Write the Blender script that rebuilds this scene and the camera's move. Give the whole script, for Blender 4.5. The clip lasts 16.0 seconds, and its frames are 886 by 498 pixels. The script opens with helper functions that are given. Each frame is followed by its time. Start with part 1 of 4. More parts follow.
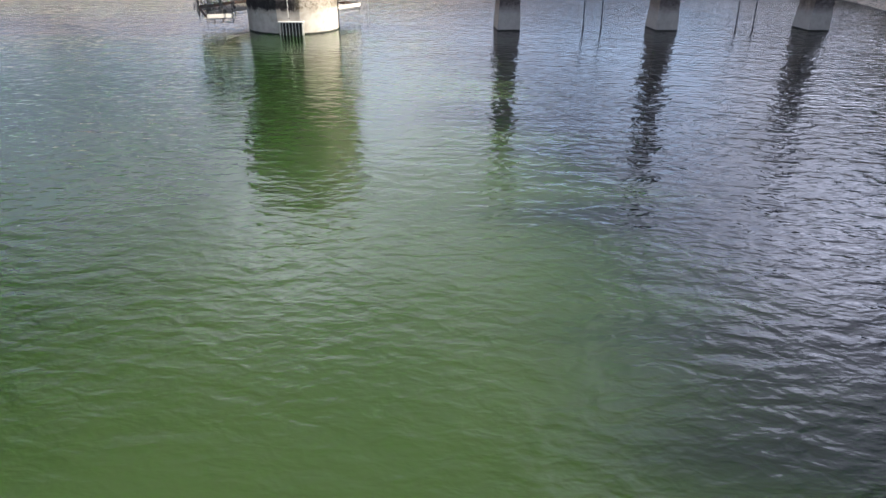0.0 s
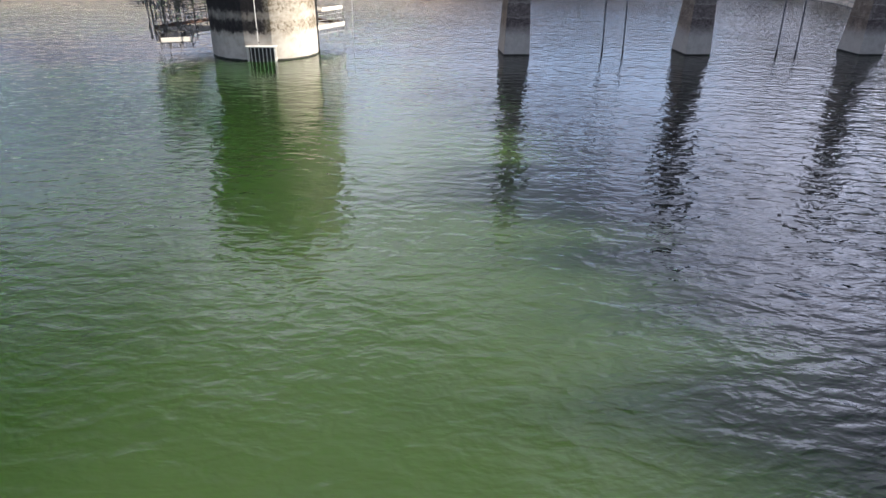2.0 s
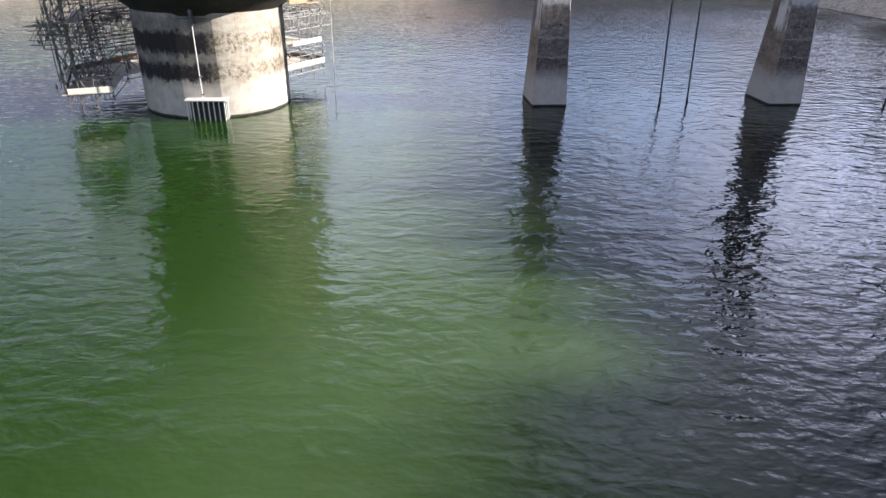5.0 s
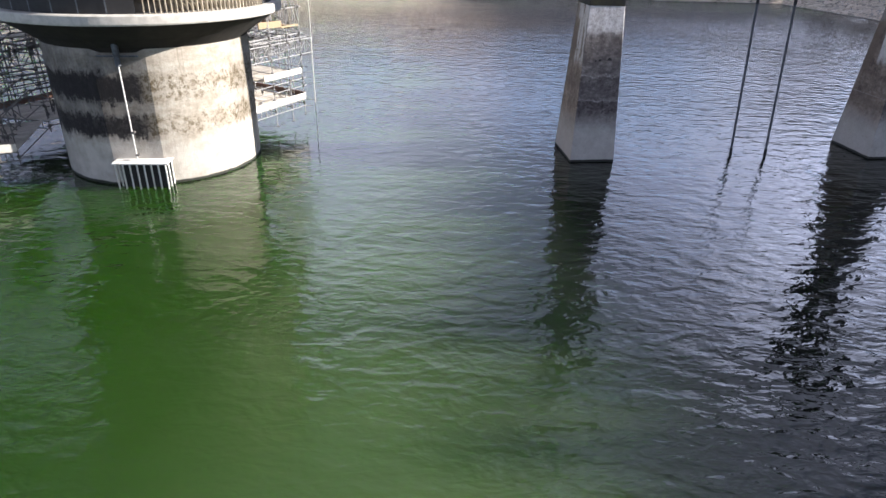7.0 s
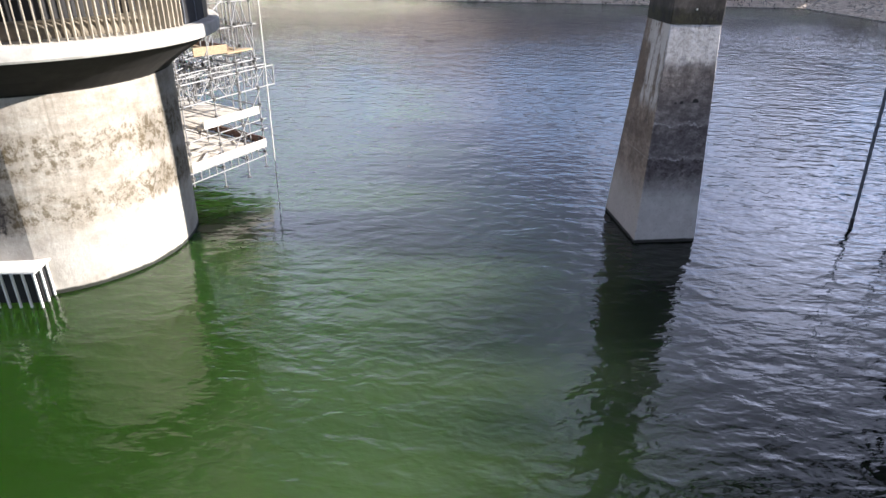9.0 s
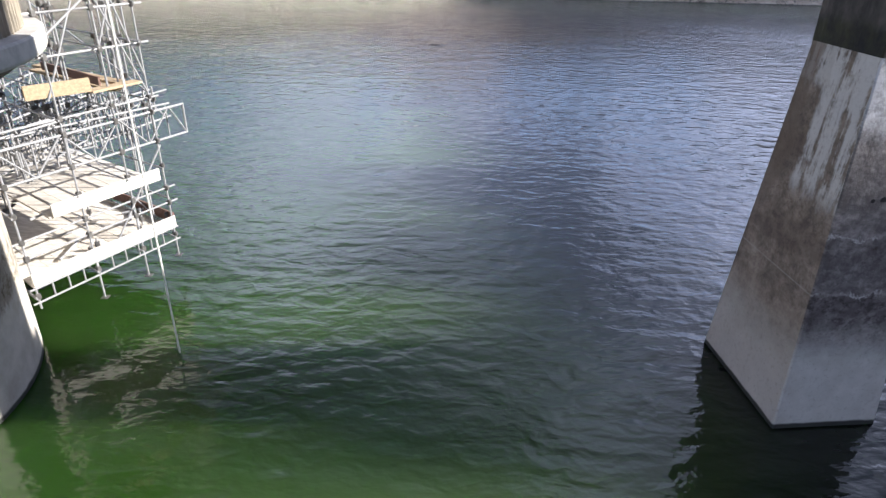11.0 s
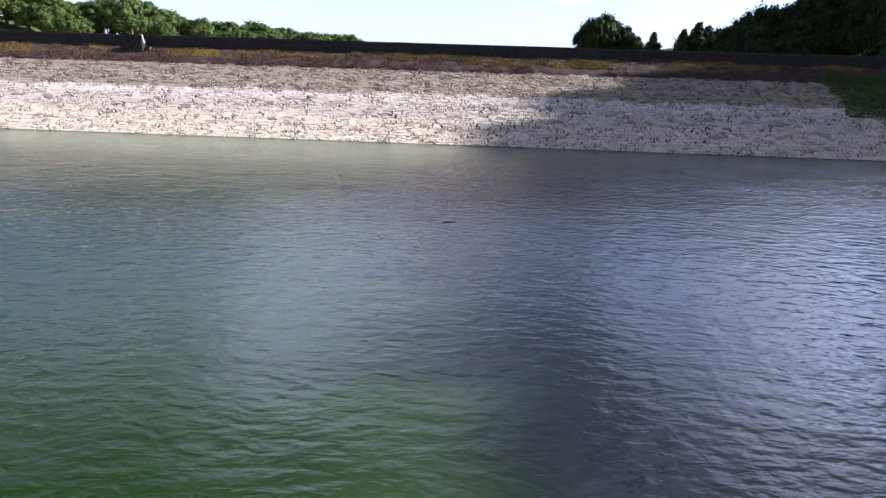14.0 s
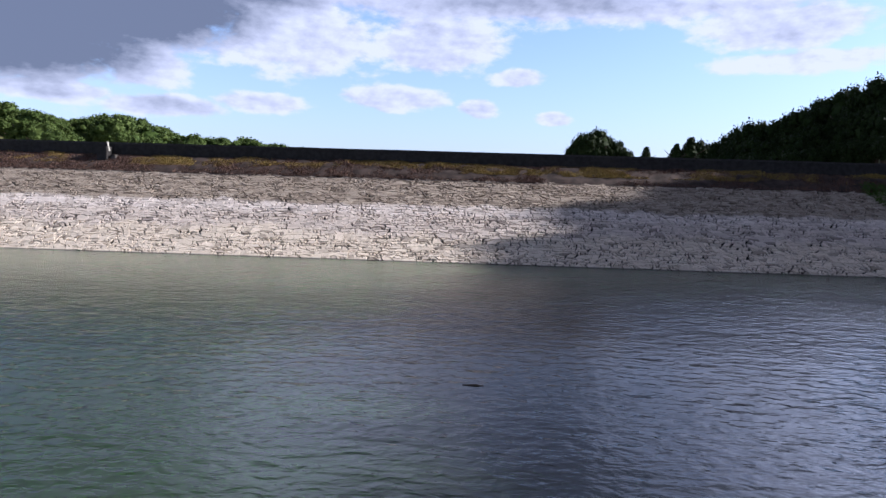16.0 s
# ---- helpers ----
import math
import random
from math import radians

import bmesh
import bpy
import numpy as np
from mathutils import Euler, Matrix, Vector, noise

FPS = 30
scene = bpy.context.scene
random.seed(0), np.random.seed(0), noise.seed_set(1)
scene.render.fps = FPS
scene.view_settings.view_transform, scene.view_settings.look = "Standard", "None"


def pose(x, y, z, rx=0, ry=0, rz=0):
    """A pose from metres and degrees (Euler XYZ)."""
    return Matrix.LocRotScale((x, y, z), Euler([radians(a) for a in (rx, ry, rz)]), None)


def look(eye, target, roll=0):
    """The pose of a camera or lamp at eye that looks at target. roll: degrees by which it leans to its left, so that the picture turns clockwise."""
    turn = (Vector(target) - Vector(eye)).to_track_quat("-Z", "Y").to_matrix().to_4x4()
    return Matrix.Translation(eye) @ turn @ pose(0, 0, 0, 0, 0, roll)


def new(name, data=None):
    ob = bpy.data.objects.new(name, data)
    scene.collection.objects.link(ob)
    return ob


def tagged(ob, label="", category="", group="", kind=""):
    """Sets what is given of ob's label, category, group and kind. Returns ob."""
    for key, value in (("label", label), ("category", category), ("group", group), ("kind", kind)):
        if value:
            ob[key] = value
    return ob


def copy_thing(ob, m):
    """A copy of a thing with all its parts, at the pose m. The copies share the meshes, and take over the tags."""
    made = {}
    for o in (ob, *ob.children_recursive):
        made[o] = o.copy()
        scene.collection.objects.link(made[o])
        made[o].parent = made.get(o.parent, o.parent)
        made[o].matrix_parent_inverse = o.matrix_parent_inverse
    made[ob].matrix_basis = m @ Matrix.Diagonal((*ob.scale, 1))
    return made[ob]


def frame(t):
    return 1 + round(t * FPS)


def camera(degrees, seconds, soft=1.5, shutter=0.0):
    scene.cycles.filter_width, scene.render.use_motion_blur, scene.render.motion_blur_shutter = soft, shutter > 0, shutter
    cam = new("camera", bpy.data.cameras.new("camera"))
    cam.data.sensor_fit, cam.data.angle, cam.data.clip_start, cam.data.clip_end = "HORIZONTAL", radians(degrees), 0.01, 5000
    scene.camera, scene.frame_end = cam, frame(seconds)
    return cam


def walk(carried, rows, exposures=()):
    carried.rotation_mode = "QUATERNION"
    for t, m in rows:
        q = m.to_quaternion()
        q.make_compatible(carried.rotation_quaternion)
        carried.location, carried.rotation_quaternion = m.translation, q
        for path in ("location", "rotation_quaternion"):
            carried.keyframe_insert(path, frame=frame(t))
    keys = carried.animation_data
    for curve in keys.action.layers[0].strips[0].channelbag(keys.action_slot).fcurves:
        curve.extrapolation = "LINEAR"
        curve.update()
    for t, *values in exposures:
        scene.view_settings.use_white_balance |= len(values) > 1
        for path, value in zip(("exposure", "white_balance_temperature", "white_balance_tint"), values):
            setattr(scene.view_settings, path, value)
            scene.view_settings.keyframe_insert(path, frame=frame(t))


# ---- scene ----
cam = camera(70.0, 16.0)
PATH = [
    (0, (-0.971, 0.065, 6.582), (-1.066, 1.842, 5.67), 0.7),
    (0.5, (-1.181, 1.698, 6.614), (-1.269, 3.476, 5.703), 0.8),
    (1, (-1.351, 3.45, 6.642), (-1.435, 5.231, 5.734), 0.8),
    (1.5, (-1.515, 5.34, 6.663), (-1.591, 7.123, 5.759), 0.8),
    (2, (-1.748, 7.169, 6.689), (-1.818, 8.954, 5.79), 0.9),
    (2.5, (-2.019, 8.889, 6.739), (-2.083, 10.675, 5.84), 0.8),
    (3, (-2.259, 10.599, 6.783), (-2.318, 12.387, 5.889), 0.9),
    (3.5, (-2.442, 12.372, 6.819), (-2.501, 14.161, 5.927), 0.9),
    (4, (-2.61, 14.122, 6.862), (-2.668, 15.912, 5.972), 1.0),
    (6.5, (-3.212, 23.111, 7.315), (-3.283, 24.893, 6.411), 1.1),
    (7, (-3.611, 24.926, 7.306), (-3.666, 26.711, 6.406), 1.3),
    (7.5, (-3.956, 26.685, 7.248), (-3.994, 28.475, 6.356), 1.4),
    (8, (-4.248, 28.469, 7.168), (-4.273, 30.261, 6.282), 1.6),
    (8.2, (-4.281, 29.2, 7.124), (-4.308, 30.992, 6.236), 1.2),
    (10.3, (-4.4, 36.886, 6.666), (-4.453, 38.669, 5.76), 1.3),
    (10.5, (-4.405, 37.616, 6.638), (-4.462, 39.396, 5.727), 1.2),
    (11, (-4.419, 39.397, 6.46), (-4.485, 41.178, 5.552), 1.2),
    (11.5, (-4.471, 41.175, 6.359), (-4.545, 42.954, 5.447), 1.4),
    (12, (-4.539, 42.909, 6.229), (-4.618, 44.694, 5.331), 1.4),
    (12.2, (-4.579, 43.660, 6.220), (-4.666, 45.457, 5.344), 1.4),
    (12.4, (-4.674, 44.436, 6.216), (-4.761, 46.248, 5.372), 1.6),
    (12.5, (-4.718, 44.845, 6.228), (-4.801, 46.665, 5.402), 1.7),
    (13, (-4.923, 47.113, 6.362), (-5.010, 48.974, 5.626), 1.7),
    (13.5, (-5.179, 49.449, 6.530), (-5.270, 51.345, 5.888), 1.7),
    (14, (-5.600, 51.756, 6.640), (-5.689, 53.683, 6.092), 1.8),
    (14.5, (-6.021, 54.111, 6.520), (-6.108, 56.063, 6.076), 1.8),
    (15, (-6.430, 56.419, 6.350), (-6.511, 58.388, 5.997), 1.8),
    (15.5, (-6.819, 58.601, 6.192), (-6.892, 60.582, 5.921), 1.6),
    (16, (-7.038, 60.867, 6.018), (-7.107, 62.856, 5.817), 1.7),
]
walk(cam, [(t, look(eye, target, roll)) for t, eye, target, roll in PATH], [(0, 1.60, 5600, 19), (8.0, 1.66, 5350, 21), (12.0, 1.66, 5200, 20), (14.0, 1.26, 5100, 21), (16, 0.75, 5080, 22)])

# ---- world and light ----
SUN_EL, SUN_AZ = 25.0, 5.4          # degrees above the water; degrees from +x towards +y
sun_dir = Vector((math.cos(radians(SUN_EL)) * math.cos(radians(SUN_AZ)), math.cos(radians(SUN_EL)) * math.sin(radians(SUN_AZ)), math.sin(radians(SUN_EL))))

world = bpy.data.worlds.new("sky")
scene.world = world
world.use_nodes = True
wn, wl = world.node_tree.nodes, world.node_tree.links
wn.clear()
w_out, w_bg = wn.new("ShaderNodeOutputWorld"), wn.new("ShaderNodeBackground")
w_sky = wn.new("ShaderNodeTexSky")
w_sky.sky_type, w_sky.sun_disc = "NISHITA", False
w_sky.sun_elevation, w_sky.sun_rotation = radians(SUN_EL), radians(90 - SUN_AZ)
w_sky.air_density, w_sky.dust_density, w_sky.ozone_density = 1.0, 1.1, 1.2
w_bg.inputs["Strength"].default_value = 0.12
# cumulus clouds laid over the sky on a flat layer, so that they shrink towards the horizon
w_tc, w_sep = wn.new("ShaderNodeTexCoord"), wn.new("ShaderNodeSeparateXYZ")
wl.new(w_tc.outputs["Generated"], w_sep.inputs[0])


def wmath(op, a, b=0.0, clamp=False):
    n = wn.new("ShaderNodeMath")
    n.operation, n.use_clamp = op, clamp
    for k, v in enumerate((a, b)):
        if isinstance(v, (int, float)):
            n.inputs[k].default_value = v
        else:
            wl.new(v, n.inputs[k])
    return n.outputs[0]


height = wmath("ADD", wmath("MAXIMUM", w_sep.outputs["Z"], 0.0), 0.10)
w_flat = wn.new("ShaderNodeCombineXYZ")
wl.new(wmath("DIVIDE", w_sep.outputs["X"], height), w_flat.inputs[0])
wl.new(wmath("DIVIDE", w_sep.outputs["Y"], height), w_flat.inputs[1])
w_shape, w_dark = wn.new("ShaderNodeTexNoise"), wn.new("ShaderNodeTexNoise")
w_map = wn.new("ShaderNodeMapping")
w_map.inputs["Location"].default_value = (3.1, 1.7, 0.0)
w_map.inputs["Rotation"].default_value = (0.0, 0.0, radians(-15))
wl.new(w_flat.outputs[0], w_map.inputs[0])
for n, scale, detail, rough in ((w_shape, 0.75, 7.0, 0.55), (w_dark, 0.9, 4.0, 0.5)):
    n.inputs["Scale"].default_value, n.inputs["Detail"].default_value, n.inputs["Roughness"].default_value = scale, detail, rough
    wl.new(w_map.outputs[0], n.inputs["Vector"])
# scattered cloud low down, an almost closed bank higher up
w_bank = wn.new("ShaderNodeMapRange")
w_bank.interpolation_type = "SMOOTHSTEP"
for k, v in (("From Min", 0.16), ("From Max", 0.30), ("To Min", 0.0), ("To Max", 0.28)):
    w_bank.inputs[k].default_value = v
wl.new(w_sep.outputs["Z"], w_bank.inputs["Value"])
# the bank thins a little towards the zenith
w_top = wn.new("ShaderNodeMapRange")
w_top.interpolation_type = "SMOOTHSTEP"
for k, v in (("From Min", 0.66), ("From Max", 0.90), ("To Min", 0.0), ("To Max", 0.10)):
    w_top.inputs[k].default_value = v
wl.new(w_sep.outputs["Z"], w_top.inputs["Value"])
# over the dam, to the north, the low sky holds single clouds: azimuth, elevation, half width, half height, greyness
CLOUDS = [(-39, 10.9, 17, 5.3, 1.7), (-28, 13.6, 13, 4.4, 1.6), (-20, 15.6, 10, 2.6, 1.1), (-27, 8.6, 3.8, 1.7, 0.05), (-33.5, 6.3, 5.0, 1.0, 0.45), (-15.5, 12.3, 8.2, 4.0, 0.12), (-3, 12.2, 7.0, 2.8, 0.22), (8, 16.3, 36, 2.9, 0.6),
          (25, 13, 7, 2.1, 0.15), (27, 10.2, 8, 1.0, 0.0), (-18.2, 6.5, 4.4, 1.0, 0.2), (-6.5, 7.5, 5.2, 1.3, 0.2), (0.8, 6.8, 2.0, 1.0, 0.2), (4, 9.5, 2.6, 0.95, 0.1), (7.6, 6.0, 1.7, 0.7, 0.2), (-26, 5.8, 6, 1.0, 0.35)]
w_az = wmath("MULTIPLY", wmath("ARCTAN2", w_sep.outputs["X"], w_sep.outputs["Y"]), 57.2958)
w_el = wmath("MULTIPLY", wmath("ARCSINE", w_sep.outputs["Z"]), 57.2958)
w_deg = wn.new("ShaderNodeCombineXYZ")
wl.new(w_az, w_deg.inputs[0])
wl.new(wmath("MULTIPLY", w_el, 2.0), w_deg.inputs[1])


def puffs(scale, detail, dx=0.0, dy=0.0):
    m, n = wn.new("ShaderNodeMapping"), wn.new("ShaderNodeTexNoise")
    m.inputs["Location"].default_value = (dx, dy, 0.0)
    wl.new(w_deg.outputs[0], m.inputs[0])
    wl.new(m.outputs[0], n.inputs["Vector"])
    n.inputs["Scale"].default_value, n.inputs["Detail"].default_value, n.inputs["Roughness"].default_value = scale, detail, 0.58
    return n.outputs["Fac"]


w_puff = wmath("ADD", wmath("MULTIPLY", puffs(0.17, 6.0), 0.45), wmath("MULTIPLY", puffs(0.36, 5.0, 9.0, 3.0), 0.55))
w_single, w_grey = -1.0, 0.0
for az, el, half_w, half_h, grey in CLOUDS:
    across, up = wmath("DIVIDE", wmath("SUBTRACT", w_az, az), half_w), wmath("DIVIDE", wmath("SUBTRACT", w_el, el), half_h)
    inside = wmath("SUBTRACT", 1.0, wmath("SQRT", wmath("ADD", wmath("MULTIPLY", across, across), wmath("MULTIPLY", up, up))))
    w_single = wmath("MAXIMUM", w_single, inside)
    w_grey = wmath("MAXIMUM", w_grey, wmath("MULTIPLY", wmath("MULTIPLY", inside, 1.5, True), grey))
w_single = wmath("ADD", w_single, wmath("MULTIPLY", wmath("SUBTRACT", w_puff, 0.5), 2.0))
w_soft = wn.new("ShaderNodeMapRange")
w_soft.interpolation_type = "SMOOTHSTEP"
for k, v in (("From Min", -0.06), ("From Max", 0.30)):
    w_soft.inputs[k].default_value = v
wl.new(w_single, w_soft.inputs["Value"])
# where that part of the sky lies
w_north, w_below = wn.new("ShaderNodeMapRange"), wn.new("ShaderNodeMapRange")
for n, src, lo, hi, c, d in ((w_north, wmath("ABSOLUTE", w_az), 38.0, 52.0, 1.0, 0.0), (w_below, w_el, 14.5, 18.0, 1.0, 0.0)):
    n.interpolation_type = "SMOOTHSTEP"
    for k, v in (("From Min", lo), ("From Max", hi), ("To Min", c), ("To Max", d)):
        n.inputs[k].default_value = v
    wl.new(src, n.inputs["Value"])
w_here = wmath("MULTIPLY", w_north.outputs["Result"], w_below.outputs["Result"])
w_cover = wmath("SUBTRACT", wmath("ADD", w_shape.outputs["Fac"], w_bank.outputs["Result"]), w_top.outputs["Result"])
w_edge = wn.new("ShaderNodeMapRange")
w_edge.interpolation_type = "SMOOTHSTEP"
for k, v in (("From Min", 0.54), ("From Max", 0.62)):
    w_edge.inputs[k].default_value = v
wl.new(w_cover, w_edge.inputs["Value"])
w_tone = wn.new("ShaderNodeValToRGB")
w_tone.color_ramp.elements[0].position, w_tone.color_ramp.elements[0].color = 0.34, (5.7, 5.5, 5.4, 1)
w_tone.color_ramp.elements[1].position, w_tone.color_ramp.elements[1].color = 0.68, (1.47, 1.62, 1.92, 1)
w_thick = wn.new("ShaderNodeMapRange")
for k, v in (("From Min", 0.58), ("From Max", 0.80), ("To Min", 0.0), ("To Max", 0.30)):
    w_thick.inputs[k].default_value = v
wl.new(w_cover, w_thick.inputs["Value"])
wl.new(wmath("ADD", wmath("MULTIPLY", w_dark.outputs["Fac"], 0.7), w_thick.outputs["Result"]), w_tone.inputs["Fac"])
# clouds near the sun's side of the sky are brighter
w_dot = wn.new("ShaderNodeVectorMath")
w_dot.operation = "DOT_PRODUCT"
w_dot.inputs[1].default_value = sun_dir
wl.new(w_tc.outputs["Generated"], w_dot.inputs[0])
w_glow = wmath("ADD", 1.0, wmath("MULTIPLY", wmath("POWER", wmath("MAXIMUM", w_dot.outputs["Value"], 0.0), 2.6), 1.0))
# high overhead one looks at the clouds' grey undersides
w_glow = wmath("MULTIPLY", w_glow, wmath("ADD", 0.06, wmath("MULTIPLY", 1.0, wmath("POWER", wmath("SUBTRACT", 1.0, wmath("MAXIMUM", w_sep.outputs["Z"], 0.0)), 2.3))))
# cloud brightness added unseen: high north and north-east for reflections, low south as fill
for az, el, wide, gain in ((-3.0, 33.0, 0.91, 2.0), (-29.0, 21.0, 0.93, 0.9), (28.0, 14.5, 0.948, 4.2), (31.0, 43.0, 0.94, 2.8), (180.0, 18.0, 0.55, 0.7)):
    n, r = wn.new("ShaderNodeVectorMath"), wn.new("ShaderNodeMapRange")
    n.operation, r.interpolation_type = "DOT_PRODUCT", "SMOOTHSTEP"
    n.inputs[1].default_value = (math.cos(radians(el)) * math.sin(radians(az)), math.cos(radians(el)) * math.cos(radians(az)), math.sin(radians(el)))
    wl.new(w_tc.outputs["Generated"], n.inputs[0])
    for k, v in (("From Min", wide), ("From Max", 1.0), ("To Min", 1.0), ("To Max", 1.0 + gain)):
        r.inputs[k].default_value = v
    wl.new(n.outputs["Value"], r.inputs["Value"])
    w_glow = wmath("MULTIPLY", w_glow, r.outputs["Result"])
# behind, to the south, the cloud is a little greyer
w_glow = wmath("MULTIPLY", w_glow, wmath("ADD", 1.04, wmath("MULTIPLY", w_sep.outputs["Y"], 0.04)))
# and high in the west
w_west = wn.new("ShaderNodeMapRange")
w_west.interpolation_type = "SMOOTHSTEP"
for k, v in (("From Min", -0.5), ("From Max", 0.0), ("To Min", 0.62), ("To Max", 1.0)):
    w_west.inputs[k].default_value = v
wl.new(w_sep.outputs["X"], w_west.inputs["Value"])
w_high = wmath("MULTIPLY", wmath("SUBTRACT", w_sep.outputs["Z"], 0.40), 4.0, True)
w_glow = wmath("MULTIPLY", w_glow, wmath("ADD", 1.0, wmath("MULTIPLY", w_high, wmath("SUBTRACT", w_west.outputs["Result"], 1.0))))
w_lit = wn.new("ShaderNodeVectorMath")
w_lit.operation = "SCALE"
wl.new(w_tone.outputs["Color"], w_lit.inputs[0])
wl.new(w_glow, w_lit.inputs["Scale"])
w_mix = wn.new("ShaderNodeMixRGB")
wl.new(w_edge.outputs["Result"], w_mix.inputs["Fac"])
w_haze = wn.new("ShaderNodeMixRGB")
w_low = wmath("POWER", wmath("SUBTRACT", 1.0, wmath("MAXIMUM", w_sep.outputs["Z"], 0.0)), 4.0)
wl.new(wmath("MULTIPLY", w_low, 0.6), w_haze.inputs["Fac"])
w_haze.inputs["Color2"].default_value = (3.50, 3.72, 4.18, 1)
wl.new(w_sky.outputs["Color"], w_haze.inputs["Color1"])
wl.new(w_haze.outputs[0], w_mix.inputs["Color1"])
wl.new(w_lit.outputs[0], w_mix.inputs["Color2"])
# the single clouds: lit from the east, grey within
w_relief = wmath("MULTIPLY", wmath("SUBTRACT", w_puff, wmath("ADD", wmath("MULTIPLY", puffs(0.17, 5.0, 1.4, 0.9), 0.45), wmath("MULTIPLY", puffs(0.36, 5.0, 9.6, 3.5), 0.55))), 1.6)
w_shade = wmath("SUBTRACT", wmath("ADD", wmath("ADD", w_grey, 0.02), wmath("MULTIPLY", wmath("SUBTRACT", puffs(0.13, 6.0, 40.0), 0.5), 0.6)), w_relief, True)
w_body = wn.new("ShaderNodeMixRGB")
wl.new(w_shade, w_body.inputs["Fac"])
w_body.inputs["Color1"].default_value, w_body.inputs["Color2"].default_value = (4.6, 4.45, 4.38, 1), (1.02, 1.10, 1.27, 1)
w_near = wn.new("ShaderNodeMixRGB")
wl.new(wmath("MULTIPLY", w_soft.outputs["Result"], 0.97), w_near.inputs["Fac"])
wl.new(w_haze.outputs[0], w_near.inputs["Color1"])
wl.new(w_body.outputs[0], w_near.inputs["Color2"])
w_all = wn.new("ShaderNodeMixRGB")
wl.new(w_here, w_all.inputs["Fac"])
wl.new(w_mix.outputs[0], w_all.inputs["Color1"])
wl.new(w_near.outputs[0], w_all.inputs["Color2"])
wl.new(w_all.outputs[0], w_bg.inputs["Color"])
wl.new(w_bg.outputs[0], w_out.inputs["Surface"])

sun_data = bpy.data.lights.new("sun", "SUN")
sun_data.energy, sun_data.angle, sun_data.color = 5.0, radians(0.53), (1.0, 0.875, 0.62)
sun = new("sun", sun_data)
sun.matrix_world = look(sun_dir * 100, (0, 0, 0))


# ---- materials ----
class Mat:
    """A principled material with small helpers for its nodes."""

    def __init__(self, name, color=(0.5, 0.5, 0.5), rough=0.8, metal=0.0):
        self.m = bpy.data.materials.new(name)
        self.m.use_nodes = True
        self.n, self.l = self.m.node_tree.nodes, self.m.node_tree.links
        self.p = self.n["Principled BSDF"]
        self.p.inputs["Base Color"].default_value = (*color, 1)
        self.p.inputs["Roughness"].default_value = rough
        self.p.inputs["Metallic"].default_value = metal
        self.c = self.n.new("ShaderNodeTexCoord")
        self.g = self.n.new("ShaderNodeNewGeometry")

    def put(self, node, key, value):
        if hasattr(value, "is_linked"):
            self.l.new(value, node.inputs[key])
        else:
            node.inputs[key].default_value = value

    def at(self, scale=(1, 1, 1), space="world", turn=0.0):
        n = self.n.new("ShaderNodeMapping")
        n.inputs["Scale"].default_value = scale
        n.inputs["Rotation"].default_value = (0, 0, radians(turn))
        self.l.new(self.g.outputs["Position"] if space == "world" else self.c.outputs["Object"], n.inputs[0])
        return n.outputs[0]

    def noise(self, scale, detail=4.0, rough=0.55, vec=None, warp=0.0):
        n = self.n.new("ShaderNodeTexNoise")
        n.inputs["Scale"].default_value, n.inputs["Detail"].default_value = scale, detail
        n.inputs["Roughness"].default_value, n.inputs["Distortion"].default_value = rough, warp
        self.l.new(vec if vec is not None else self.g.outputs["Position"], n.inputs["Vector"])
        return n.outputs["Fac"]

    def ramp(self, fac, stops):
        n = self.n.new("ShaderNodeValToRGB")
        e = n.color_ramp.elements
        while len(e) < len(stops):
            e.new(0.5)
        for k, (pos, col) in enumerate(stops):
            e[k].position = pos
            e[k].color = (*col, 1) if len(col) == 3 else col
        self.l.new(fac, n.inputs["Fac"])
        return n.outputs["Color"]

    def span(self, value, a, b, c=0.0, d=1.0):
        n = self.n.new("ShaderNodeMapRange")
        n.interpolation_type = "SMOOTHSTEP"
        for key, v in (("Value", value), ("From Min", a), ("From Max", b), ("To Min", c), ("To Max", d)):
            self.put(n, key, v)
        return n.outputs["Result"]

    def math(self, op, a, b=0.0, clamp=False):
        n = self.n.new("ShaderNodeMath")
        n.operation, n.use_clamp = op, clamp
        for k, v in enumerate((a, b)):
            if isinstance(v, (int, float)):
                n.inputs[k].default_value = v
            else:
                self.l.new(v, n.inputs[k])
        return n.outputs[0]

    def mix(self, fac, a, b, how="MIX"):
        n = self.n.new("ShaderNodeMixRGB")
        n.blend_type = how
        for k, v in (("Fac", fac), ("Color1", a), ("Color2", b)):
            if isinstance(v, tuple):
                v = (*v, 1) if len(v) == 3 else v
            self.put(n, k, v)
        return n.outputs[0]

    def z(self):
        n = self.n.new("ShaderNodeSeparateXYZ")
        self.l.new(self.g.outputs["Position"], n.inputs[0])
        return n.outputs["Z"]

    def random(self):
        return self.n.new("ShaderNodeObjectInfo").outputs["Random"]

    def island(self):
        return self.g.outputs["Random Per Island"]

    def color(self, c):
        self.put(self.p, "Base Color", c)
        return self

    def bump(self, h, strength=0.4, dist=0.02):
        n = self.n.new("ShaderNodeBump")
        n.inputs["Strength"].default_value, n.inputs["Distance"].default_value = strength, dist
        self.l.new(h, n.inputs["Height"])
        self.l.new(n.outputs[0], self.p.inputs["Normal"])
        return self


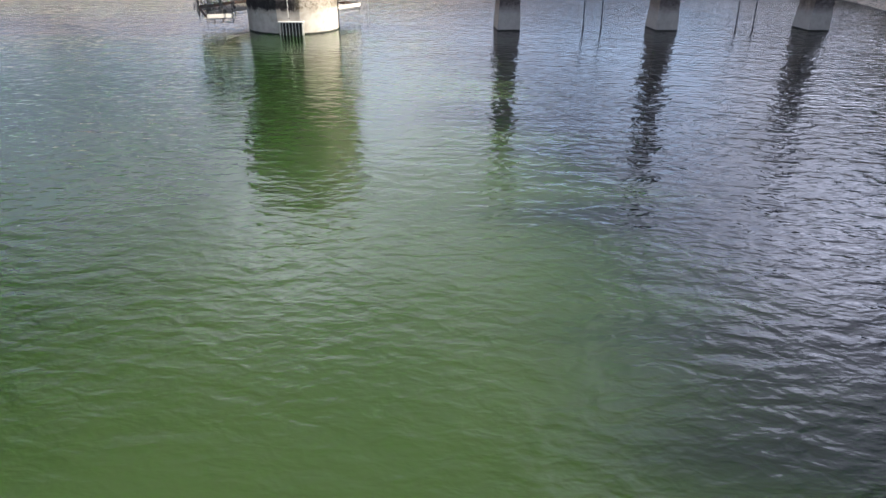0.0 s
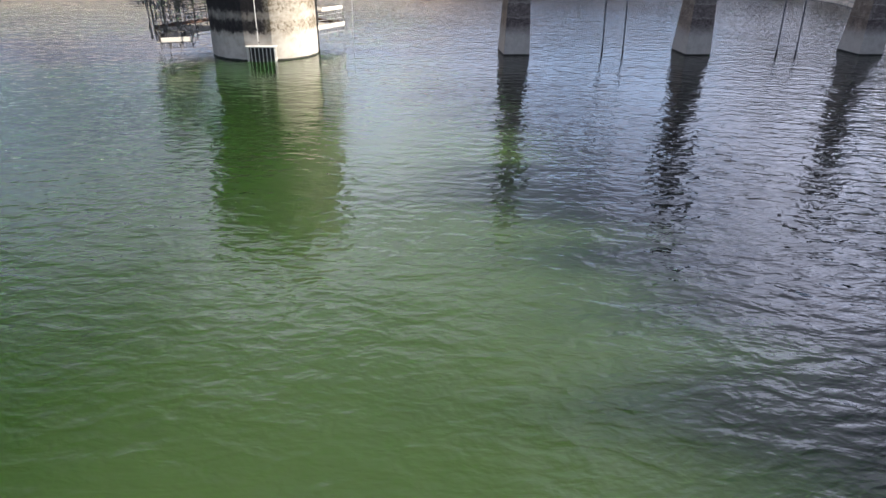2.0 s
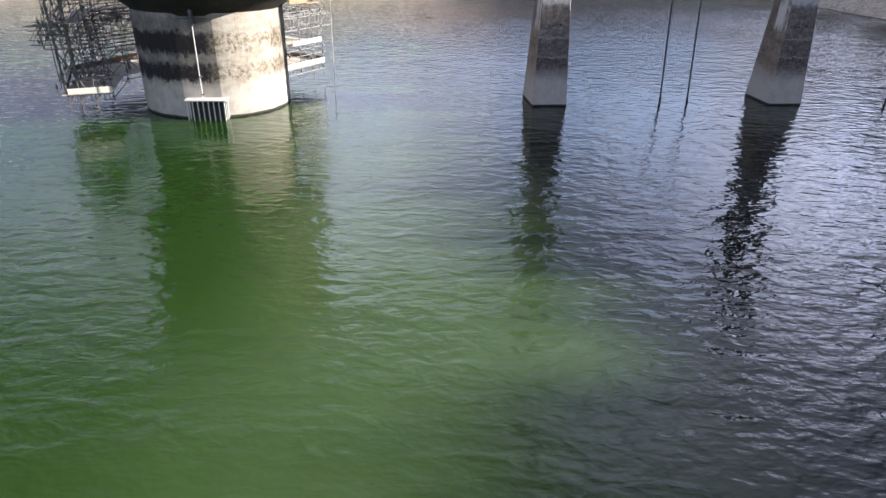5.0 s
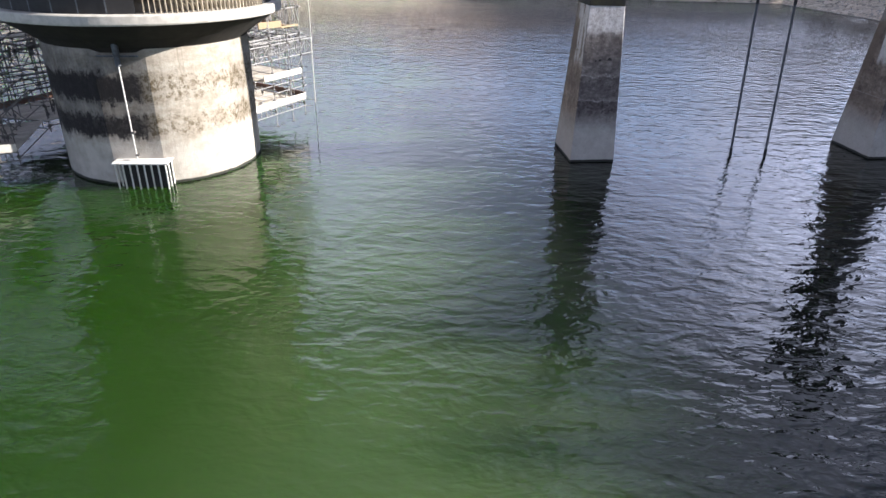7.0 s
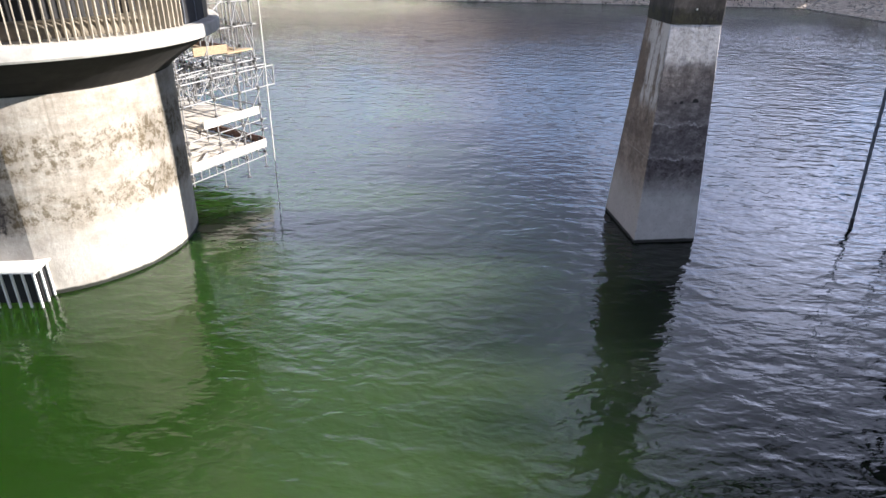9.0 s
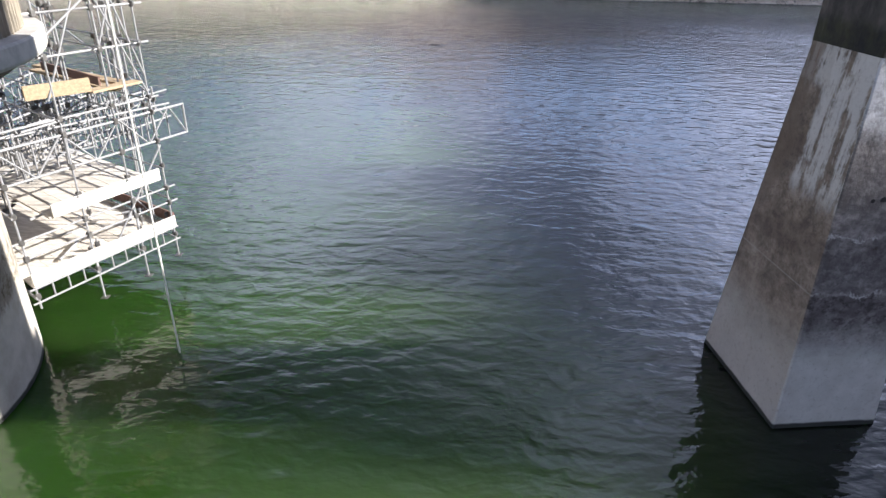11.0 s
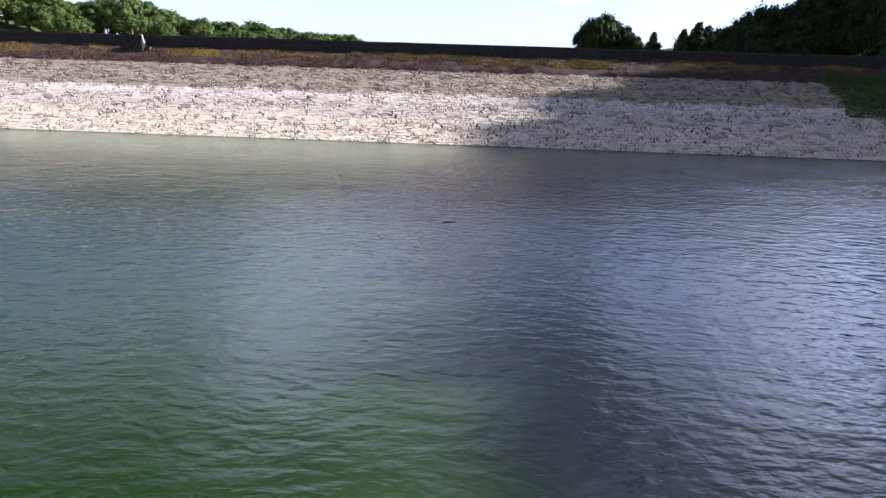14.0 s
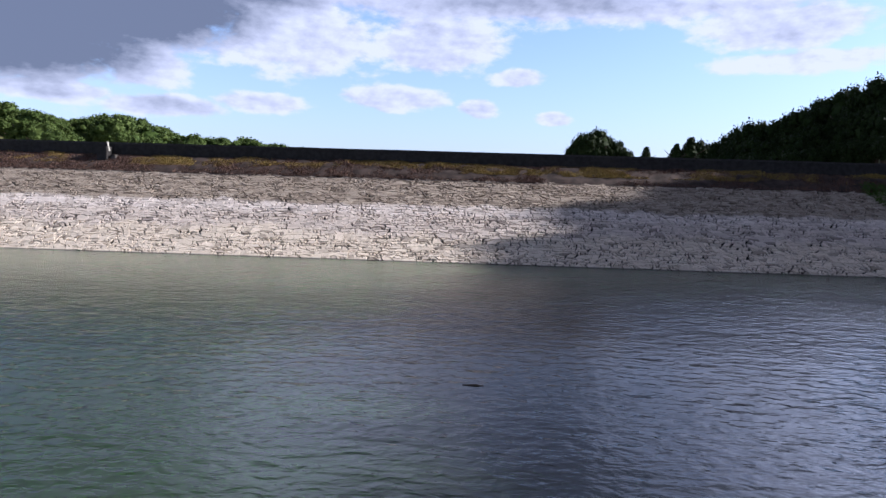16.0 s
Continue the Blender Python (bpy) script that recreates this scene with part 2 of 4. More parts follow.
def water_material():
    k = Mat("lake_water", (0.03, 0.06, 0.01), 0.06)
    k.p.inputs["IOR"].default_value = 1.43
    # murky: the light spreads a little way inside it
    k.p.subsurface_method = "BURLEY"
    k.p.inputs["Subsurface Weight"].default_value, k.p.inputs["Subsurface Scale"].default_value = 1.0, 1.5
    k.p.inputs["Subsurface Radius"].default_value = (0.6, 1.0, 0.4)
    east = k.n.new("ShaderNodeSeparateXYZ")
    k.l.new(k.g.outputs["Position"], east.inputs[0])
    # clear green open water, paler silt towards the bank; its fall-off paints in shade
    silt_and_shade = k.math("ADD", k.math("MULTIPLY", k.math("SUBTRACT", k.noise(0.05, 4.0, 0.55), 0.5), 0.9), k.math("MULTIPLY", k.span(east.outputs["X"], -13.0, -4.0), k.span(east.outputs["X"], -1.0, 5.0, 1.0, 0.2)))
    open_water = k.ramp(silt_and_shade, [(0.0, (0.013, 0.036, 0.004)), (0.45, (0.019, 0.043, 0.008)), (1.0, (0.042, 0.073, 0.025))])
    # shade along the wooded bank, painted in as darker water
    bank_shade = k.span(k.math("ADD", k.math("ADD", east.outputs["X"], k.math("MULTIPLY", k.math("SUBTRACT", east.outputs["Y"], 40.0), 0.18)), k.math("MULTIPLY", k.math("SUBTRACT", k.noise(0.12, 4.0, 0.55), 0.5), 5.0)), -3.0, 1.5)
    col = k.mix(bank_shade, open_water, (0.0062, 0.0105, 0.0058))
    # stirred-up silt in the shallows at the dam's foot, and finer wind ripples there
    foot = k.math("ADD", east.outputs["Y"], k.math("MULTIPLY", k.math("SUBTRACT", k.noise(0.10, 4.0, 0.55), 0.5), 14.0))
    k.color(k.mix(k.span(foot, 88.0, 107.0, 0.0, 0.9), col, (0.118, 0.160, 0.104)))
    k.put(k.p, "Roughness", k.span(foot, 60.0, 100.0, 0.065, 0.17))
    swell = k.noise(0.60, 2.0, 0.45, k.at((0.75, 1.3, 1), turn=-16), 0.25)
    chop = k.noise(2.0, 2.5, 0.5, k.at((0.75, 1.3, 1), turn=9), 0.35)
    crest = k.math("SUBTRACT", 1.0, k.math("ABSOLUTE", k.math("SUBTRACT", k.math("MULTIPLY", k.noise(1.0, 1.5, 0.5, k.at((0.8, 1.3, 1), turn=-8), 0.3), 2.0), 1.0)))
    fine = k.noise(5.2, 2.5, 0.55, k.at((0.75, 1.25, 1), turn=-8), 0.3)
    gust = k.math("MULTIPLY", k.span(k.noise(0.05, 2.0, 0.5), 0.38, 0.62, 0.60, 1.0), k.span(east.outputs["X"], -5.0, 14.0, 0.56, 1.0))
    h = k.math("ADD", k.math("ADD", k.math("MULTIPLY", swell, 0.44), k.math("MULTIPLY", crest, 0.22)), k.math("ADD", k.math("MULTIPLY", chop, 0.43), k.math("MULTIPLY", fine, 0.095)))
    k.bump(k.math("MULTIPLY", h, gust), 1.0, 0.172)
    return k.m


def tower_material():
    """Pale concrete, bleached near the water; above it two belts of dark algae, thickened away from the bridge with
    painted shade.
    """
    k = Mat("tower_concrete", (0.6, 0.56, 0.5), 0.85)
    z = k.z()
    sx = k.n.new("ShaderNodeSeparateXYZ")
    k.l.new(k.g.outputs["Position"], sx.inputs[0])
    rough_edge = k.math("MULTIPLY", k.math("SUBTRACT", k.noise(2.1, 9.0, 0.80, k.at((1, 1, 0.45))), 0.5), 1.35)
    zz = k.math("ADD", z, rough_edge)
    grain = k.noise(10.0, 6.0, 0.7)
    blot = k.noise(1.9, 9.0, 0.75, k.at((0.8, 0.8, 2.0)))
    pale = k.ramp(k.noise(2.0, 6.0, 0.6), [(0.3, (0.33, 0.30, 0.26)), (0.6, (0.47, 0.44, 0.395))])
    tan = k.ramp(blot, [(0.40, (0.44, 0.41, 0.355)), (0.55, (0.30, 0.255, 0.19)), (0.68, (0.15, 0.118, 0.078))])
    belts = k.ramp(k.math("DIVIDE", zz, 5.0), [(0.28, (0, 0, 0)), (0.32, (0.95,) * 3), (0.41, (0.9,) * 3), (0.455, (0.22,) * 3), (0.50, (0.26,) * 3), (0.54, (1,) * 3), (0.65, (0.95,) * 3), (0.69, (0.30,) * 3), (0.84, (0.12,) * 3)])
    # algae deepened with painted shade: away from the sun, and in the bridge's shadow
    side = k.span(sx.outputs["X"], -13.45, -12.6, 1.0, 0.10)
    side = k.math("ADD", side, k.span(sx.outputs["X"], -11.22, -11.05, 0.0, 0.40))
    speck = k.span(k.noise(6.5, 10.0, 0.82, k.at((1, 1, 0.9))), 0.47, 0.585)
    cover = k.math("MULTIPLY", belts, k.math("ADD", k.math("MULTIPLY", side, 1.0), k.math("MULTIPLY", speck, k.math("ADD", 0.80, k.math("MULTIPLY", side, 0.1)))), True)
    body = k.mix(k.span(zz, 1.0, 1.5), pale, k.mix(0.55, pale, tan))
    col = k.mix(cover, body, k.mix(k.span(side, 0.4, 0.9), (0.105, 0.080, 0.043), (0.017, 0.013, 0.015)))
    # shade away from the bridge painted as a thin film, in runs
    shade_film = k.math("MULTIPLY", k.math("MULTIPLY", side, k.span(zz, 1.1, 1.7)), k.span(k.noise(3.2, 6.0, 0.65, k.at((1, 1, 0.18))), 0.36, 0.60, 0.25, 0.80))
    col = k.mix(shade_film, col, k.mix(1.0, col, (0.46, 0.46, 0.50), "MULTIPLY"))
    drip = k.math("MULTIPLY", k.span(k.noise(6.0, 4.0, 0.6, k.at((1, 1, 0.07))), 0.58, 0.72), k.span(z, 1.2, 4.5, 0.1, 0.5))
    col = k.mix(drip, col, k.mix(1.0, col, (0.45, 0.41, 0.36), "MULTIPLY"))
    wet = k.span(k.math("ADD", z, k.math("MULTIPLY", k.noise(3.0, 3.0), 0.08)), 0.10, 0.15)
    k.color(k.mix(wet, (0.022, 0.024, 0.018), col))
    k.bump(k.math("ADD", grain, k.math("MULTIPLY", blot, 0.6)), 0.45, 0.03)
    return k.m


def pier_material():
    """Board-marked concrete: tan along the sides, dark speckled algae on the faces across, pale near water and collar."""
    k = Mat("pier_concrete", (0.45, 0.43, 0.40), 0.85)
    z = k.z()
    nx = k.n.new("ShaderNodeSeparateXYZ")
    k.l.new(k.g.outputs["True Normal"], nx.inputs[0])
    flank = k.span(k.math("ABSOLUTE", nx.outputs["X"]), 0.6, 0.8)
    zz = k.math("ADD", z, k.math("MULTIPLY", k.math("SUBTRACT", k.noise(1.3, 6.0, 0.65), 0.5), 0.8))
    grain, blot = k.noise(11.0, 6.0, 0.7), k.noise(4.2, 9.0, 0.75, k.at((1, 1, 1.3)))
    lift = k.noise(2.6, 2.0, 0.4, k.at((0.15, 0.15, 1)))
    pale = k.ramp(k.noise(2.5, 6.0, 0.6), [(0.3, (0.36, 0.34, 0.315)), (0.7, (0.47, 0.455, 0.43))])
    # faces across the bridge: pale foot, dark tide belt up to a ledge of old shuttering, rough patches, grey, a white head
    crisp = k.span(k.noise(7.5, 10.0, 0.82, k.at((1, 1, 1.2))), 0.47, 0.60)
    lines = k.math("ADD", z, k.math("MULTIPLY", k.math("SUBTRACT", k.noise(5.0, 8.0, 0.75, k.at((1, 1, 0.7))), 0.5), 0.55))
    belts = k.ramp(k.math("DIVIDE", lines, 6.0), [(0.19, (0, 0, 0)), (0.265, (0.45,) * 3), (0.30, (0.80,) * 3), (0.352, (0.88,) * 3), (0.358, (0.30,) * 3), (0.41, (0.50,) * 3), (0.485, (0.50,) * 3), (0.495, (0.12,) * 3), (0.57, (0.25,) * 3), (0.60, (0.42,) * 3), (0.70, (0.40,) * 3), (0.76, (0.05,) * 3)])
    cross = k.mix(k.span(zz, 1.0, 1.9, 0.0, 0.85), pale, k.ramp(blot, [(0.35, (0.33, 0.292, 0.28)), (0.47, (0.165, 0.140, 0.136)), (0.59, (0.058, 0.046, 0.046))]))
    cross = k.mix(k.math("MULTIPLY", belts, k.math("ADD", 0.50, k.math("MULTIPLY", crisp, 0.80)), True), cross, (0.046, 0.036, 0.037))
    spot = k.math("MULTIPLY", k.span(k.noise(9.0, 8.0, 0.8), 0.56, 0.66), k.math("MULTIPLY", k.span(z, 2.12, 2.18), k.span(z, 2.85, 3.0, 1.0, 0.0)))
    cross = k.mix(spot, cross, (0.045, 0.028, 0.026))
    head = k.math("MULTIPLY", k.span(lines, 4.20, 4.55), k.span(k.noise(6.0, 6.0, 0.65, k.at((1, 1, 0.12))), 0.44, 0.70, 1.0, 0.60))
    cross = k.mix(k.math("MULTIPLY", head, k.span(crisp, 0.0, 1.0, 1.0, 0.50)), cross, (0.56, 0.55, 0.565))
    for seam in (2.155, 2.97):
        cross = k.mix(k.math("MULTIPLY", k.span(k.math("ABSOLUTE", k.math("SUBTRACT", lines, seam)), 0.0, 0.03, 0.7, 0.0), k.span(blot, 0.40, 0.55)), cross, (0.60, 0.57, 0.55))
    # faces along it: brown at the edges, bleached runs from the head downwards
    broad = k.noise(1.5, 8.0, 0.7, k.at((1, 1, 0.55)))
    tan = k.ramp(k.math("ADD", k.math("MULTIPLY", broad, 0.55), k.math("MULTIPLY", blot, 0.45)), [(0.35, (0.39, 0.32, 0.26)), (0.48, (0.24, 0.188, 0.149)), (0.59, (0.105, 0.080, 0.062))])
    tan = k.mix(k.math("MULTIPLY", crisp, k.span(zz, 1.2, 2.4, 0.0, 0.55)), tan, (0.070, 0.051, 0.042))
    tan = k.mix(k.math("MULTIPLY", k.span(lift, 0.50, 0.60), k.span(zz, 1.3, 2.0, 0.0, 0.45)), tan, (0.115, 0.082, 0.064))
    tan = k.mix(k.span(k.math("ABSOLUTE", k.math("SUBTRACT", z, 2.155)), 0.0, 0.016, 0.55, 0.0), tan, (0.42, 0.37, 0.33))
    local, across = k.n.new("ShaderNodeTexCoord"), k.n.new("ShaderNodeSeparateXYZ")
    k.l.new(local.outputs["Object"], across.inputs[0])
    back = k.math("ADD", k.math("DIVIDE", across.outputs["Y"], k.math("SUBTRACT", 1.10, k.math("MULTIPLY", z, 0.083))), k.math("MULTIPLY", k.math("SUBTRACT", k.noise(2.2, 7.0, 0.7, k.at((1, 1, 0.5))), 0.5), 0.9))
    lime = k.math("MULTIPLY", k.span(lines, 3.15, 3.55), k.span(back, 0.10, 0.26, 1.0, 0.0))
    lime = k.math("MAXIMUM", lime, k.span(lines, 4.62, 4.80, 0.0, 0.85))
    streak = k.span(k.math("ADD", k.math("MULTIPLY", k.noise(5.5, 6.0, 0.65, k.at((1, 1, 0.14))), 0.6), k.math("MULTIPLY", k.noise(2.3, 9.0, 0.75), 0.4)), 0.42, 0.51)
    tan = k.mix(k.math("MULTIPLY", lime, k.math("MULTIPLY", streak, 0.92)), tan, (0.60, 0.57, 0.555))
    # a brown rear edge, untouched by the runs
    tan = k.mix(k.math("MULTIPLY", k.span(back, 0.42, 0.60), k.span(zz, 2.6, 3.2, 0.0, 0.7)), tan, (0.165, 0.122, 0.090))
    along = k.mix(k.span(zz, 0.7, 1.9), k.mix(0.5, pale, (0.43, 0.375, 0.335)), tan)
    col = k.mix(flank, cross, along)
    col = k.mix(k.span(k.noise(16.0, 6.0, 0.75), 0.52, 0.66, 0.0, 0.40), col, k.mix(1.0, col, (0.50, 0.47, 0.46), "MULTIPLY"))
    wet = k.span(k.math("ADD", z, k.math("MULTIPLY", k.noise(3.0, 3.0), 0.06)), 0.09, 0.13)
    k.color(k.mix(wet, (0.020, 0.021, 0.018), col))
    k.bump(k.math("ADD", grain, k.math("MULTIPLY", blot, 0.7)), 0.5, 0.03)
    return k.m


def collar_material():
    """Blackened concrete, algae along the lower rim, brownish above with a few limy runs."""
    k = Mat("collar_concrete", (0.05, 0.045, 0.04), 0.85)
    blot = k.noise(2.6, 8.0, 0.7, k.at((1, 1, 0.45)))
    col = k.ramp(blot, [(0.34, (0.125, 0.106, 0.092)), (0.50, (0.066, 0.056, 0.050)), (0.64, (0.026, 0.022, 0.021))])
    rim = k.math("ADD", k.z(), k.math("MULTIPLY", k.math("SUBTRACT", k.noise(4.0, 6.0, 0.7), 0.5), 0.4))
    algae = k.ramp(k.noise(3.0, 5.0, 0.65), [(0.40, (0.010, 0.010, 0.011)), (0.62, (0.036, 0.034, 0.014))])
    col = k.mix(k.span(rim, 5.42, 5.62, 0.95, 0.0), col, algae)
    limy = k.math("MULTIPLY", k.span(k.noise(4.2, 4.0, 0.6, k.at((1, 1, 0.06))), 0.63, 0.69, 0.0, 0.75), k.span(k.noise(2.0, 4.0, 0.6), 0.40, 0.55))
    k.color(k.mix(limy, col, (0.36, 0.34, 0.31)))
    k.bump(k.math("ADD", blot, k.math("MULTIPLY", k.noise(12.0, 5.0, 0.7), 0.5)), 0.5, 0.03)
    return k.m


def simple(name, color, rough=0.8, metal=0.0, scale=6.0, spread=0.25, bump=0.2, vec=None, rand=0.0):
    k = Mat(name, color, rough, metal)
    g = k.noise(scale, 5.0, 0.6, None if vec is None else k.at(vec))
    col = k.mix(k.span(g, 0.3, 0.7), tuple(c * (1 - spread) for c in color), tuple(min(1.0, c * (1 + spread)) for c in color))
    if rand:
        col = k.mix(rand, col, k.ramp(k.random(), [(0, (0.30, 0.28, 0.25)), (1, (0.85, 0.83, 0.80))]), "OVERLAY")
    k.color(col)
    if bump:
        k.bump(g, bump, 0.02)
    return k.m


def stone_material():
    k = Mat("pitching_stone", (0.5, 0.48, 0.45), 0.9)
    z = k.math("ADD", k.z(), k.math("MULTIPLY", k.math("SUBTRACT", k.noise(0.35, 4.0), 0.5), 1.2))
    who = k.math("FRACT", k.math("ADD", k.random(), k.island()))
    # creamy at the foot, lilac-grey above, a bleached line where the water often stands, then tan
    cream = k.ramp(who, [(0.0, (0.38, 0.315, 0.255)), (0.12, (0.70, 0.60, 0.50)), (1.0, (0.87, 0.757, 0.64))])
    lilac = k.ramp(who, [(0.0, (0.27, 0.225, 0.205)), (0.14, (0.57, 0.49, 0.447)), (1.0, (0.74, 0.642, 0.593))])
    bleach = k.ramp(who, [(0.0, (0.43, 0.37, 0.34)), (0.12, (0.66, 0.58, 0.54)), (1.0, (0.87, 0.78, 0.735))])
    brown = k.ramp(who, [(0.0, (0.17, 0.132, 0.105)), (0.2, (0.34, 0.276, 0.222)), (1.0, (0.48, 0.40, 0.328))])
    patch = k.math("MULTIPLY", k.math("SUBTRACT", k.noise(0.22, 4.0, 0.6), 0.5), 2.2)
    col = k.mix(k.math("MULTIPLY", k.span(k.math("ADD", z, patch), 1.7, 2.4), 0.8), cream, lilac)
    col = k.mix(k.math("MULTIPLY", k.span(z, 3.2, 3.6), 0.85), col, bleach)
    col = k.mix(k.span(z, 4.05, 4.35), col, brown)
    g = k.noise(5.0, 6.0, 0.65)
    col = k.mix(k.span(g, 0.54, 0.68, 0.0, 0.5), col, k.mix(1.0, col, (0.55, 0.50, 0.45), "MULTIPLY"))
    streak = k.noise(2.2, 5.0, 0.65, k.at((0.45, 1.6, 2.4)))
    col = k.mix(k.span(streak, 0.54, 0.72, 0.0, 0.30), col, k.mix(1.0, col, (0.62, 0.58, 0.56), "MULTIPLY"))
    wet = k.span(k.z(), 0.02, 0.10)
    k.color(k.mix(wet, (0.12, 0.11, 0.095), col))
    k.bump(k.math("ADD", g, k.math("MULTIPLY", streak, 0.8)), 0.6, 0.06)
    return k.m


def leaf_material(name, a, b):
    k = Mat(name, a, 0.6)
    k.p.inputs["Specular IOR Level"].default_value = 0.08
    mixv = k.math("FRACT", k.math("ADD", k.island(), k.random()))
    k.color(k.mix(k.math("ADD", k.math("MULTIPLY", mixv, 0.7), k.math("MULTIPLY", k.noise(0.5, 2.0), 0.4)), a, b))
    return k.m


def ground_material():
    k = Mat("ground", (0.1, 0.12, 0.04), 0.95)
    z = k.math("ADD", k.z(), k.math("MULTIPLY", k.noise(0.5, 4.0), 1.2))
    grass = k.ramp(k.noise(0.12, 6.0, 0.65), [(0.3, (0.055, 0.080, 0.018)), (0.55, (0.12, 0.13, 0.034)), (0.75, (0.20, 0.18, 0.06))])
    stones = k.ramp(k.noise(2.5, 5.0, 0.7), [(0.3, (0.20, 0.185, 0.165)), (0.7, (0.50, 0.475, 0.44))])
    k.color(k.mix(k.span(z, 2.4, 3.4), stones, grass))
    k.bump(k.noise(2.0, 6.0, 0.7), 0.6, 0.15)
    return k.m


M = {
    "water": water_material(),
    "tower": tower_material(),
    "pier": pier_material(),
    "collar": collar_material(),
    "rim": simple("rim_concrete", (0.46, 0.44, 0.405), 0.8, 0, 5.0, 0.15),
    # stain and the ledge's shade together in one near-black colour
    "soffit": simple("stained_shaded_soffit", (0.013, 0.010, 0.008), 0.9, 0, 2.5, 0.5),
    "drum": simple("drum_render", (0.18, 0.155, 0.115), 0.85, 0, 3.0, 0.25),
    "dark": simple("dark_recess", (0.014, 0.013, 0.014), 0.7, 0, 4.0, 0.3),
    "steel": simple("galvanised_tube", (0.27, 0.27, 0.275), 0.38, 0.0, 12.0, 0.15, 0.05),
    # the same tube, darkened to stand in the tower's shadow
    "shaded_steel": simple("shaded_tube", (0.115, 0.108, 0.10), 0.55, 0.0, 9.0, 0.35, 0.1),
    "coupler": simple("coupler_steel", (0.11, 0.105, 0.10), 0.5, 0.3, 14.0, 0.3, 0.1),
    "bar": simple("painted_bar", (0.40, 0.355, 0.28), 0.6, 0.0, 6.0, 0.3, 0.1, (1, 1, 0.3)),
    "board": simple("scaffold_board", (0.52, 0.485, 0.43), 0.85, 0, 5.0, 0.25, 0.3, (1, 6, 6), 0.35),
    "whiteboard": simple("bleached_board", (0.58, 0.55, 0.50), 0.85, 0, 5.0, 0.12, 0.3, (6, 1, 6)),
    "yellowboard": simple("yellow_board", (0.38, 0.29, 0.18), 0.8, 0, 5.0, 0.2, 0.2, (1, 6, 6)),
    "brownboard": simple("stained_board", (0.17, 0.10, 0.075), 0.8, 0, 5.0, 0.3, 0.2, (1, 6, 6)),
    "white": simple("white_paint", (0.66, 0.65, 0.62), 0.5, 0, 8.0, 0.08, 0.05),
    "rope": simple("pale_rope", (0.66, 0.64, 0.59), 0.9, 0, 30.0, 0.15, 0.2),
    "post": simple("dark_post", (0.085, 0.092, 0.108), 0.45, 0.2, 8.0, 0.3, 0.1),
    "stone": stone_material(),
    "joint": simple("joint_fill", (0.016, 0.014, 0.013), 0.95, 0, 3.0, 0.4, 0.4),
    "berm": simple("heath_soil", (0.056, 0.038, 0.033), 0.95, 0, 1.2, 0.5, 0.6),
    "wall": simple("parapet_stone", (0.024, 0.021, 0.021), 0.9, 0, 2.5, 0.4, 0.5),
    "buttress": simple("buttress_stone", (0.075, 0.066, 0.062), 0.9, 0, 2.5, 0.35, 0.5),
    "coping": simple("parapet_coping", (0.036, 0.033, 0.033), 0.85, 0, 3.0, 0.35, 0.3),
    "ground": ground_material(),
    "road": simple("crest_gravel", (0.16, 0.15, 0.135), 0.95, 0, 4.0, 0.3, 0.4),
    "bark": simple("bark", (0.09, 0.065, 0.045), 0.95, 0, 8.0, 0.4, 0.6, (1, 1, 0.2)),
    "leaf": leaf_material("broad_leaves", (0.022, 0.045, 0.010), (0.112, 0.150, 0.040)),
    "bramble": leaf_material("bramble_leaves", (0.030, 0.062, 0.010), (0.085, 0.140, 0.028)),
    # leaves seen against the sun: their shade is put into the colour
    "leaf_backlit": leaf_material("backlit_leaves", (0.008, 0.014, 0.0045), (0.026, 0.042, 0.010)),
    "grass": leaf_material("dry_grass", (0.095, 0.085, 0.026), (0.40, 0.275, 0.085)),
    "heath": leaf_material("low_heath", (0.060, 0.036, 0.034), (0.200, 0.125, 0.095)),
}


# ---- mesh helpers ----
def mesh_of(name, bm, mat, smooth=False):
    me = bpy.data.meshes.new(name)
    bm.normal_update()
    bm.to_mesh(me)
    bm.free()
    me.materials.append(mat)
    if smooth:
        me.polygons.foreach_set("use_smooth", [True] * len(me.polygons))
    return me


def part(name, bm, mat, parent=None, label="", smooth=False):
    ob = new(name, mesh_of(name, bm, mat, smooth))
    if parent is not None:
        ob.parent = parent
        ob.matrix_parent_inverse = parent.matrix_basis.inverted()
    return tagged(ob, label)


def from_lists(name, verts, faces, mat, parent=None, label="", smooth=False):
    me = bpy.data.meshes.new(name)
    me.from_pydata(verts, [], faces)
    me.update()
    me.materials.append(mat)
    if smooth:
        me.polygons.foreach_set("use_smooth", [True] * len(me.polygons))
    ob = new(name, me)
    if parent is not None:
        ob.parent = parent
        ob.matrix_parent_inverse = parent.matrix_basis.inverted()
    return tagged(ob, label)


def thing(name, label, category, base=(0, 0, 0), turn=0.0, group="", kind=""):
    ob = new(name)
    ob.matrix_basis = pose(*base, 0, 0, turn)
    return tagged(ob, label, category, group, kind)


def box(bm, size, at=(0, 0, 0), turn=0.0, bevel=0.0):
    ret = bmesh.ops.create_cube(bm, size=1.0)
    m = pose(*at, 0, 0, turn) @ Matrix.Diagonal((*size, 1))
    bmesh.ops.transform(bm, matrix=m, verts=ret["verts"])
    if bevel:
        edges = list({e for v in ret["verts"] for e in v.link_edges})
        bmesh.ops.bevel(bm, geom=edges, offset=bevel, segments=2, affect="EDGES")
    return bm


